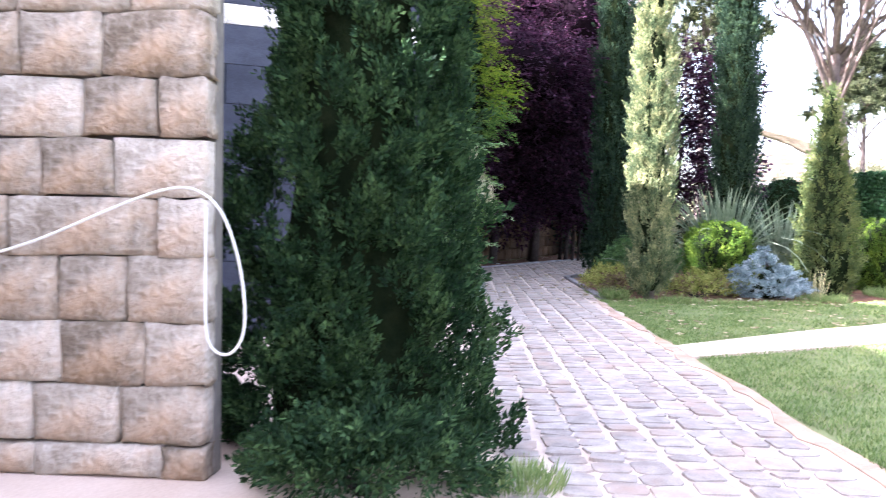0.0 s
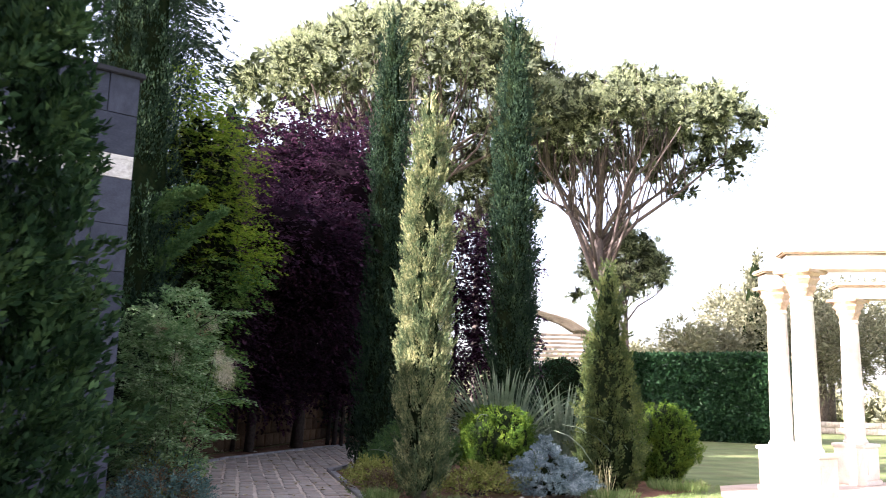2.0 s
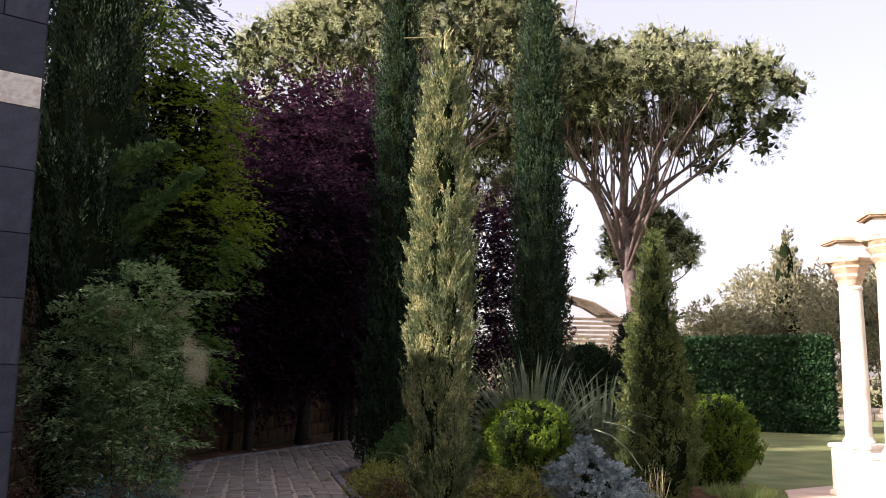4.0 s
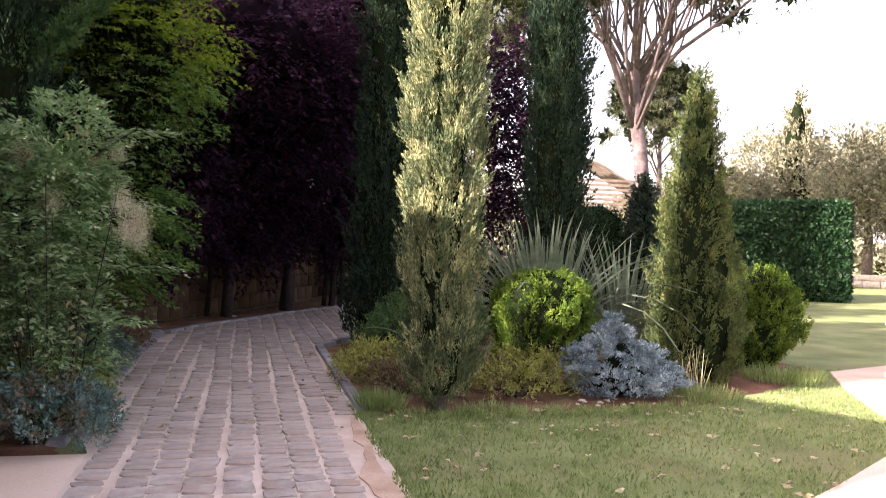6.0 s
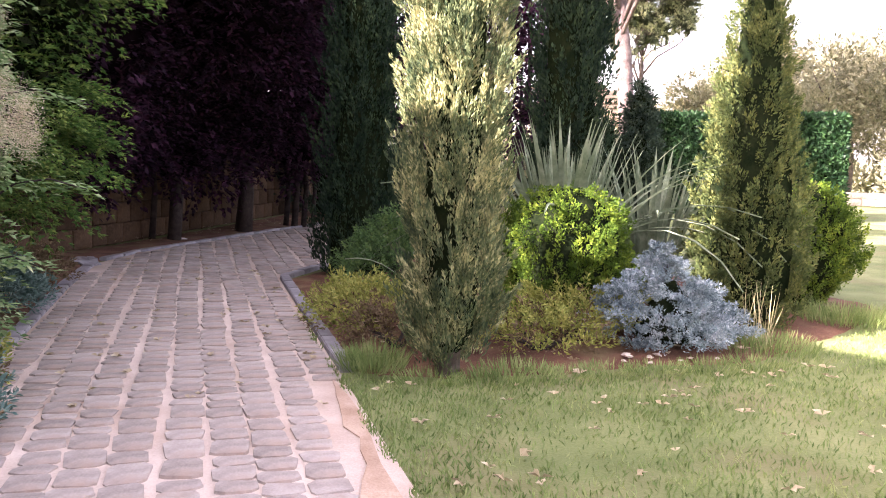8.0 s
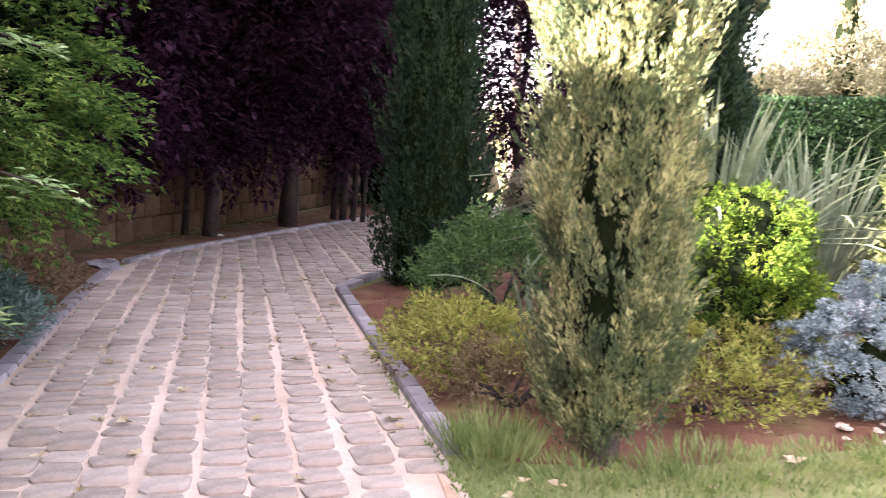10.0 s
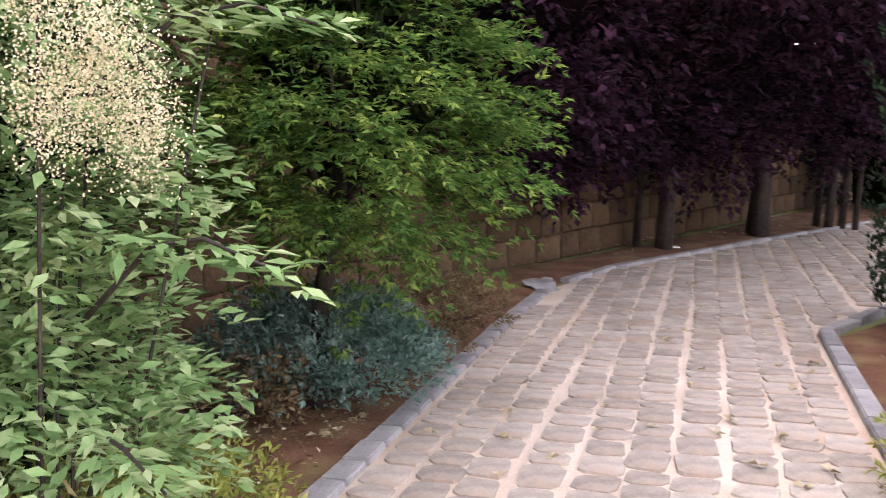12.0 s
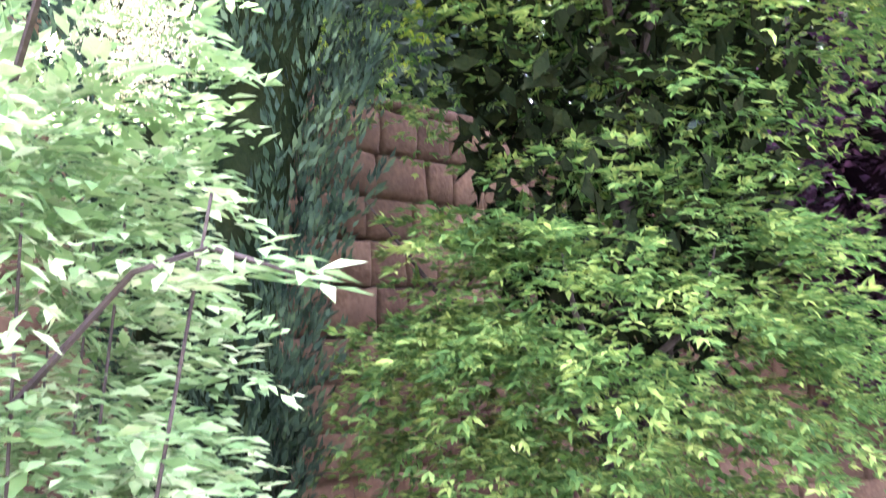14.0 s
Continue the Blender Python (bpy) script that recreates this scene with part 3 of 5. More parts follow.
def blue_spruce(at, seed):
    """A low blue spruce of flat tiers of stubby needled twigs."""
    rng = np.random.default_rng(seed)
    top = empty("blue_spruce", at)
    bm = bmesh.new()
    tube(bm, [(0, 0, -0.04), (0.02, 0, 0.3), (-0.05, 0.02, 0.7)], [0.05, 0.04, 0.015], 8, 0.1)
    part("trunk", bm, M_BARK_DARK, top, smooth=True)
    crown_core(seed, [(0.30, 0.03), (0.44, 0.08), (0.36, 0.20), (0.20, 0.36), (0.05, 0.52)], at, 0.68, parent=top)
    ba, br, bh = along_profile(rng, [(0.52, 0.05), (0.70, 0.13), (0.66, 0.26), (0.47, 0.42), (0.27, 0.57), (0.10, 0.69), (0.03, 0.74)], 104)
    br = br * (0.78 + 0.26 * rng.random(104))
    bh = bh + 0.035 * rng.normal(size=104)
    each = 8
    an = np.repeat(ba, each) + 0.16 * rng.normal(size=104 * each)
    r = np.repeat(br, each) * (0.62 + 0.40 * rng.random(104 * each))
    h = np.repeat(bh, each) + 0.020 * rng.normal(size=104 * each) - 0.05 * np.repeat(br, each) + 0.03
    c = np.stack([np.cos(an) * r * 1.12 - 0.14 * h, np.sin(an) * r * 0.95, np.maximum(h, 0.06)], 1)
    ax = np.stack([np.cos(an), np.sin(an), 0.25 + 0.4 * rng.random(104 * each)], 1) + 0.3 * rng.normal(size=(104 * each, 3))
    q = plumes(rng, c - unit(ax) * 0.06, ax, 0.10, 0.036, 56, 0.025, 0.0090, out=1.0, jitter=0.4)
    mesh_object("crown", quads_mesh("crown", q), M_SPRUCE, top)
    return tagged(top, "low spreading silvery blue spruce in red soil", "spruce")


blue_spruce((5.55, 13.98, 0.03), 21)


def flax_blade(bm, length, bend, width, seed):
    rng = random.Random(seed)
    pts = []
    for i in range(9):
        u = i / 8
        pts.append((length * (1 - math.cos(bend * u)) / bend, length * math.sin(bend * u) / bend))
    prev = None
    for i, (x, z) in enumerate(pts):
        w = width * (0.7 + 0.5 * math.sin(math.pi * min(1, i / 8 * 0.8))) * (1 - (i / 8) ** 3) + 0.002
        row = [bm.verts.new((x, -w / 2, z + 0.006)), bm.verts.new((x - 0.006, 0, z - 0.004)), bm.verts.new((x, w / 2, z + 0.006))]
        if prev:
            for j in range(2):
                bm.faces.new((prev[j], prev[j + 1], row[j + 1], row[j]))
        prev = row


def flax(at, count, length, seed, label):
    """A clump of stiff sword-shaped blades, some bent over."""
    rng = random.Random(seed)
    top = empty("flax", at)
    kinds = []
    for i in range(8):
        bm = bmesh.new()
        flax_blade(bm, length * (0.75 + 0.06 * i), (0.12, 0.2, 0.3, 0.45, 0.7, 1.1, 1.7, 2.3)[i], 0.055, i)
        me = bpy.data.meshes.new("blade")
        bm.to_mesh(me)
        bm.free()
        kinds.append(me)
    for i in range(count):
        k = min(7, int(rng.random() ** 1.5 * 8))
        ob = mesh_object("blade", kinds[k], M_PHORMIUM, top)
        a = rng.uniform(0, 360)
        r = rng.uniform(0, 0.22)
        ob.matrix_basis = pose(r * math.cos(radians(a)), r * math.sin(radians(a)), 0, 0, rng.uniform(0, 20), a)
    return tagged(top, label, "plant", "flax clumps")


flax((5.35, 15.7, 0.02), 120, 2.15, 1, "large clump of grey-green sword-leaved flax")
flax((6.5, 16.0, 0.02), 80, 1.9, 2, "large clump of grey-green sword-leaved flax behind the thuja")
flax((3.95, 15.5, 0.02), 10, 0.85, 3, "small low clump of grey-green flax")


def spreading_juniper(at, rx, ry, h, mat, label, seed, count=260, dry=0.0):
    """A low juniper whose sprays fan out from the middle."""
    rng = np.random.default_rng(seed)
    top = empty("spreading_juniper", at)
    for i in range(7):
        a = 0.9 * i
        bm = bmesh.new()
        tube(bm, [(0, 0, -0.03), (rx * 0.3 * math.cos(a), ry * 0.3 * math.sin(a), h * 0.3), (rx * 0.75 * math.cos(a), ry * 0.75 * math.sin(a), h * 0.45)], [0.02, 0.014, 0.005], 6)
        part("stem", bm, M_BARK_DARK, top)
    a = rng.random(count) * 2 * np.pi
    u = rng.random(count) ** 0.55
    z = h * (0.25 + 0.55 * (1 - u ** 2)) + 0.05 * rng.normal(size=count)
    c = np.stack([np.cos(a) * u * rx, np.sin(a) * u * ry, np.maximum(z, 0.04)], 1)
    ax = np.stack([np.cos(a) * 0.9, np.sin(a) * 0.9, 0.4 + 0.35 * rng.random(count)], 1) + 0.35 * rng.normal(size=(count, 3))
    q = plumes(rng, c, ax, 0.20, 0.05, 26, 0.040, 0.0135, out=0.9)
    split = int(len(q) * (1 - dry))
    mesh_object("foliage", quads_mesh("foliage", q[:split]), mat, top)
    if dry:
        mesh_object("dry_foliage", quads_mesh("dry_foliage", q[split:]), M_DRY, top, "browned dry sprays")
    return tagged(top, label, "juniper")


spreading_juniper((3.25, 15.05, 0.02), 0.40, 0.70, 0.36, M_JUNIPER, "low yellow-green juniper along the kerb", 31, 250, 0.08)
spreading_juniper((3.35, 14.25, 0.02), 0.38, 0.45, 0.28, M_DRY, "low browned juniper along the kerb", 32, 110)
spreading_juniper((4.42, 13.95, 0.02), 0.55, 0.42, 0.28, M_JUNIPER, "low sparse yellow-green juniper on red soil", 33, 150, 0.25)
spreading_juniper((4.9, 14.35, 0.02), 0.7, 0.4, 0.42, M_JUNIPER, "low yellow-green juniper before the globe thuja", 38, 220, 0.1)
spreading_juniper((4.0, 16.5, 0.02), 0.68, 0.85, 0.95, M_JUNIPER_DARK, "mid-green feathery juniper under the tall cypress", 34, 560)
spreading_juniper((4.75, 17.9, 0.02), 0.6, 0.7, 0.7, M_JUNIPER_DARK, "mid-green low juniper between the cypresses", 44, 300)
shaped_shrub("grey_shrub", (6.1, 20.4, 0), globe_profile(0.85, 1.25), M_OLIVE, "pale grey-leaved round shrub behind the cypress", 45, 420, 30, (0.2, 0.08), (0.07, 0.022), "shrub", up=0.4)
spreading_juniper((-0.08, 15.8, 0.02), 0.62, 0.55, 0.58, M_JUNIPER_BLUE, "blue-green low juniper beside the path", 35, 760)
spreading_juniper((0.12, 17.3, 0.02), 0.45, 0.8, 0.42, M_DRY, "half-dry low juniper beside the path", 36, 220)
spreading_juniper((-0.35, 15.1, 0.02), 0.4, 0.5, 0.35, M_DRY, "dry brown low juniper on bare soil", 39, 130)
spreading_juniper((0.15, 14.0, 0.02), 0.34, 0.4, 0.22, M_JUNIPER, "small yellow-green juniper near the kerb", 37, 110)
spreading_juniper((0.34, 12.56, 0.0), 0.50, 0.42, 0.48, M_JUNIPER_BLUE, "blue-green browning juniper at the bed corner", 40, 420, 0.30)
spreading_juniper((0.26, 13.3, 0.02), 0.40, 0.5, 0.52, M_JUNIPER, "yellow-green low juniper below the flowering shrub", 43, 220, 0.1)


# ---- broad-leaved shrubs and trees ----
def limbs(bm, start, tips, radius, seed, sag=0.15, sides=7):
    """Limbs from a trunk's top to the crown, bent on the way."""
    rng = random.Random(seed)
    s = Vector(start)
    for t in tips:
        t = Vector(t)
        m1 = s.lerp(t, 0.33) + Vector((rng.uniform(-1, 1), rng.uniform(-1, 1), rng.uniform(0, 1))) * sag * (t - s).length
        m2 = s.lerp(t, 0.68) + Vector((rng.uniform(-1, 1), rng.uniform(-1, 1), rng.uniform(-0.3, 0.6))) * sag * 0.7 * (t - s).length
        tube(bm, [s, m1, m2, t], [radius, radius * 0.7, radius * 0.45, radius * 0.12], sides, 0.08, seed=seed)


def ellipsoid_points(rng, k, centre, radii, shell=0.55):
    d = unit(rng.normal(size=(k, 3)))
    u = (shell + (1 - shell) * rng.random((k, 1))) if shell else rng.random((k, 1)) ** 0.33
    return np.asarray(centre) + d * u * np.asarray(radii), d


def sprays(rng, c, axes, reach, width, per, leaf_len, leaf_wid, droop=0.5, fingers=1):
    """Flat drooping sprays: leaves to both sides of a twig, lying nearly level, each of one or more fingers."""
    k = len(c)
    ax = unit(axes)
    lvl = unit(np.cross(ax, np.array([0.0, 0.0, 1.0]) + 0.01))
    ax, lvl = np.repeat(ax, per, 0), np.repeat(lvl, per, 0)
    u = rng.random((k * per, 1))
    sgn = np.where(rng.random((k * per, 1)) < 0.5, -1.0, 1.0)
    base = np.repeat(c, per, 0) + ax * reach * u + lvl * sgn * width * rng.random((k * per, 1)) * (1.1 - u)
    base[:, 2] -= (droop * reach * u * u).reshape(-1)
    base += 0.012 * rng.normal(size=base.shape)
    out = []
    for f in range(fingers):
        turn = 0.0 if fingers == 1 else (f - (fingers - 1) / 2) * (1.5 / (fingers - 1) * 1.3)
        al = unit(ax * (0.8 - abs(turn) * 0.25) + lvl * sgn * (0.7 + turn) + np.array([0, 0, -0.16]) + 0.2 * rng.normal(size=base.shape))
        s = (0.7 + 0.6 * rng.random(k * per)) * (1 - 0.15 * abs(turn))
        out.append(kites(rng, base, al, leaf_len * s, leaf_wid * s, 0.08, flat=(0, 0, 1)))
    return np.concatenate(out)


def maple(at, seed):
    """A small green maple with layered, drooping sprays from near the ground to its yellow-green top."""
    rng = np.random.default_rng(seed)
    top = empty("maple_tree", at)
    bm = bmesh.new()
    tube(bm, [(-0.35, 0.1, -0.05), (-0.3, 0.1, 0.6), (-0.15, 0.05, 1.3), (0, 0, 2.4), (0.1, 0, 3.8)], [0.06, 0.052, 0.045, 0.04, 0.02], 9, 0.1, seed=seed)
    limbs(bm, (-0.2, 0.05, 1.1), [(0.5, -0.3, 1.9), (0.4, 0.7, 2.0), (-0.9, -0.6, 2.2), (0.1, -0.6, 1.9), (0.3, 0.2, 1.5)], 0.025, seed)
    limbs(bm, (0, 0, 2.4), [(0.7, 0.1, 3.7), (-0.8, 0.3, 3.9), (0.2, 0.8, 4.2), (0.1, -0.6, 4.1), (-0.2, 0.3, 5.3)], 0.022, seed + 1)
    part("trunk", bm, M_BARK_DARK, top, smooth=True)
    # near-black inner leaves put the shade between the sprays into colour
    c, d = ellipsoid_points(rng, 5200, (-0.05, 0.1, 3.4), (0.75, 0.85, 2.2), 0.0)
    mesh_object("inner_foliage", quads_mesh("inner_foliage", kites(rng, c, unit(rng.normal(size=c.shape)), 0.13, 0.06)), M_CORE, top, "inner leaves coloured near-black for shade")
    pieces, tops = [], []
    for (cx, cy, cz), rad, k in (((-0.05, 0.1, 1.62), (0.76, 1.1, 0.75), 950), ((0.20, 0.2, 3.4), (0.98, 1.15, 1.1), 780), ((0.05, 0.25, 4.8), (0.85, 1.0, 1.0), 460), ((-0.45, 0.2, 5.75), (0.6, 0.7, 0.7), 260),
                                 ((-0.95, -0.1, 3.4), (0.8, 0.9, 0.9), 240), ((-0.6, -0.3, 1.35), (0.45, 0.5, 0.4), 90)):
        c, d = ellipsoid_points(rng, k, (cx, cy, cz), rad, 0.45)
        tier = c[:, 2] + 0.18 * np.sin(c[:, 0] * 2.1 + c[:, 1] * 1.7)
        c[:, 2] += 0.40 * (np.round(tier / 0.36) * 0.36 - tier)
        ax = d * np.array([1, 1, 0.2]) + np.array([0.15, -0.1, 0.05]) + 0.2 * rng.normal(size=(k, 3))
        q = sprays(rng, c, ax, 0.38, 0.15, 11, 0.056, 0.017, 0.35, 5)
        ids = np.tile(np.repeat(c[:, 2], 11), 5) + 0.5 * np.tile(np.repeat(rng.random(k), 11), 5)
        # leaves above this height get the sunlit colour
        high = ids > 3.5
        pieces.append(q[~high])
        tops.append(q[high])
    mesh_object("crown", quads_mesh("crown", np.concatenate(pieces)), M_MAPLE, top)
    mesh_object("crown_top", quads_mesh("crown_top", np.concatenate(tops)), M_MAPLE_TOP, top, "top leaves coloured brighter yellow-green as if sunlit")
    return tagged(top, "green layered maple tree against the brown stone wall", "tree")


maple((0.35, 15.5, 0), 41)


BUSH = (((-0.05, 0.0, 0.75), (0.46, 0.50, 0.72), 300), ((-0.05, 0.0, 1.6), (0.48, 0.48, 0.75), 320), ((-0.45, 0.1, 1.4), (0.55, 0.55, 1.0), 220), ((0.05, 0.0, 2.2), (0.42, 0.40, 0.42), 140))


def nandina(at, seed):
    """An upright leafy shrub with long narrow leaves and cream flower heads."""
    rng = np.random.default_rng(seed)
    top = empty("flowering_shrub", at)
    for i in range(9):
        bm = bmesh.new()
        a = 2.4 * i
        r = 0.1 + 0.05 * (i % 3)
        tube(bm, [(r * math.cos(a), r * math.sin(a), -0.04), (1.8 * r * math.cos(a), 1.8 * r * math.sin(a), 0.9), (3.0 * r * math.cos(a), 3.0 * r * math.sin(a), 1.9)], [0.006, 0.0045, 0.003], 6)
        part("stem", bm, M_BARK_DARK, top)
    bm = bmesh.new()
    for e in ((0.95, -0.30, 1.26), (0.90, -0.05, 2.32), (0.80, 0.20, 1.75), (0.72, -0.35, 0.85)):
        tube(bm, [(0.25, 0.0, e[2] - 0.2), (0.5 * e[0] + 0.1, 0.5 * e[1], e[2] + 0.02), (0.8 * e[0], 0.8 * e[1], e[2] + 0.05), e], [0.008, 0.006, 0.005, 0.003], 5)
    part("side_branch", bm, M_BARK_DARK, top)
    pieces = []
    for (cx, cy, cz), rad, k in BUSH:
        c, d = ellipsoid_points(rng, k, (cx, cy, cz), rad, 0.5)
        ax = d * np.array([1, 1, 0.4]) + np.array([0, 0, 0.15]) + 0.3 * rng.normal(size=(k, 3))
        pieces.append(sprays(rng, c, ax, 0.24, 0.085, 26, 0.057, 0.023, 0.5))
    mesh_object("foliage", quads_mesh("foliage", np.concatenate(pieces)), M_NANDINA, top)
    for e in ((0.95, -0.30, 1.26), (0.90, -0.05, 2.32), (0.80, 0.20, 1.75), (0.72, -0.35, 0.85)):
        u = np.linspace(0.42, 0.9, 7)[:, None]
        c = np.array([e]) * np.concatenate([u, u, np.ones_like(u)], 1) + np.array([[0, 0, 0.03]])
        mesh_object("branch_leaves", quads_mesh("branch_leaves", sprays(rng, c, np.tile([[e[0], e[1], 0.05]], (7, 1)), 0.14, 0.05, 13, 0.07, 0.021, 0.4)), M_NANDINA, top, "pale green overhanging leaves")
    c, d = ellipsoid_points(rng, 12, (0.1, -0.1, 1.5), (0.65, 0.6, 0.9), 0.8)
    mesh_object("new_leaves", quads_mesh("new_leaves", sprays(rng, c, d, 0.15, 0.05, 9, 0.07, 0.018, 0.3)), M_NANDINA_RED, top, "reddish young leaves")
    heads = ((0.66, -0.36, 1.66), (0.58, -0.40, 1.56), (0.54, -0.38, 1.78), (0.66, -0.28, 1.52), (0.05, -0.35, 1.75), (0.42, 0.15, 2.2), (-0.15, -0.35, 2.1))
    for hx, hy, hz in heads:
        c = np.array([hx, hy, hz]) + rng.normal(size=(2000, 3)) * np.array([0.042, 0.042, 0.060])
        tagged(mesh_object("flower_head", quads_mesh("flower_head", kites(rng, c, unit(rng.normal(size=(2000, 3))), 0.0062, 0.0052)), M_BLOSSOM, top, "cream flower panicle"), kind="stuff")
    return tagged(top, "tall flowering shrub with cream panicles beside the path", "shrub")


nandina((0.35, 13.1, 0), 42)


def plum(at, trunks, blobs, seed, label, inner=True):
    rng = np.random.default_rng(seed)
    top = empty("purple_plum_tree", at)
    bm = bmesh.new()
    for i, (x, y, r) in enumerate(trunks):
        tube(bm, [(x, y, -0.05), (x + 0.05, y, 0.8), (x - 0.05, y + 0.05, 1.7), (x + 0.1, y, 3.0), (x, y, 5.0)], [r * 1.15, r, r * 0.9, r * 0.6, 0.02], 9, 0.1, seed=seed + i)
        limbs(bm, (x, y, 1.5), [(x + 0.9, y - 0.5, 3.2), (x - 0.9, y - 0.4, 3.0), (x + 0.3, y + 0.9, 3.6), (x - 0.2, y - 1.0, 2.7)], r * 0.45, seed + i)
    part("trunk", bm, M_BARK_DARK, top, smooth=True)
    # opaque near-black blobs fill the crown with shade and block skylight
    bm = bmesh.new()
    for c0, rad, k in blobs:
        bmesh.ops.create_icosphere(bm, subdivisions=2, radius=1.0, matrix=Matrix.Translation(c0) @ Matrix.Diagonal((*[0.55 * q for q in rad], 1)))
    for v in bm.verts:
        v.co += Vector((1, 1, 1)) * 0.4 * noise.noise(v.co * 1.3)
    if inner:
        part("inner_foliage", bm, M_CORE_PLUM, top, "crown inside coloured near-black for shade", smooth=True)
    else:
        bm.free()
    pieces = []
    for c0, rad, k in blobs:
        c, d = ellipsoid_points(rng, k, c0, rad, 0.35)
        ax = d * np.array([1, 1, 0.5]) + 0.4 * rng.normal(size=(k, 3))
        pieces.append(sprays(rng, c, ax, 0.42, 0.17, 13, 0.105, 0.060, 0.35))
    mesh_object("crown", quads_mesh("crown", np.concatenate(pieces)), M_PLUM, top)
    return tagged(top, label, "tree", "purple plum row")


plum((1.5, 22.5, 0), [(0, 0, 0.10), (-0.35, 0.25, 0.05)], [((0.0, -0.6, 3.5), (1.9, 2.0, 1.7), 900), ((0.4, -0.2, 6.2), (1.9, 1.8, 1.8), 760), ((-1.3, -2.0, 3.0), (1.4, 1.6, 1.9), 700), ((0.6, -2.0, 4.0), (1.7, 1.7, 1.4), 560),
     ((-0.5, -0.6, 2.0), (1.3, 1.2, 0.95), 460), ((-1.1, -1.5, 1.5), (0.9, 1.0, 0.7), 260), ((0.4, 0.3, 1.5), (0.9, 0.8, 0.7), 220), ((-0.9, -3.2, 3.2), (1.2, 1.1, 1.7), 560), ((0.8, -2.7, 4.4), (1.5, 1.4, 1.1), 420), ((0.5, -3.9, 4.4), (1.4, 1.3, 1.0), 420), ((1.1, -1.9, 3.5), (1.3, 1.2, 0.9), 340), ((-1.5, -2.6, 1.9), (0.9, 1.0, 0.7), 240)], 51, "dark purple-leaved plum tree along the wall")
plum((2.7, 24.2, 0), [(0, 0, 0.14)], [((0.0, -0.4, 2.1), (1.3, 1.2, 0.9), 420), ((0.4, -1.2, 3.7), (2.2, 2.2, 1.9), 1000), ((0.6, -2.7, 6.0), (1.8, 1.6, 1.7), 620), ((0.5, 0.0, 7.0), (1.9, 1.8, 1.9), 700), ((0.3, -3.6, 4.2), (1.5, 1.2, 1.2), 420)], 52,
     "dark purple-leaved plum tree with a stout trunk")
plum((3.75, 25.3, 0), [(0, 0, 0.06), (0.2, 0.1, 0.05), (-0.15, 0.2, 0.05), (0.35, -0.1, 0.04)], [((0.0, -0.1, 1.8), (1.1, 1.2, 0.95), 360), ((0.5, -0.3, 3.4), (1.8, 1.8, 2.0), 800), ((0.6, 0.2, 5.8), (1.7, 1.7, 1.9), 560)], 53,
     "dark purple-leaved plum tree with several stems")
plum((6.6, 24.0, 0), [(0, 0, 0.08)], [((0.0, 0.0, 2.7), (1.0, 1.0, 1.7), 640), ((0.1, 0, 4.7), (0.9, 0.9, 1.4), 480)], 54, "slender purple-leaved plum tree behind the cypresses", False)
plum((7.4, 22.2, 0), [(0, 0, 0.07)], [((0.0, 0.0, 2.8), (0.75, 0.75, 1.6), 520), ((0.0, 0, 4.7), (0.7, 0.7, 1.3), 380)], 55, "slim purple-leaved plum tree behind the flax", False)


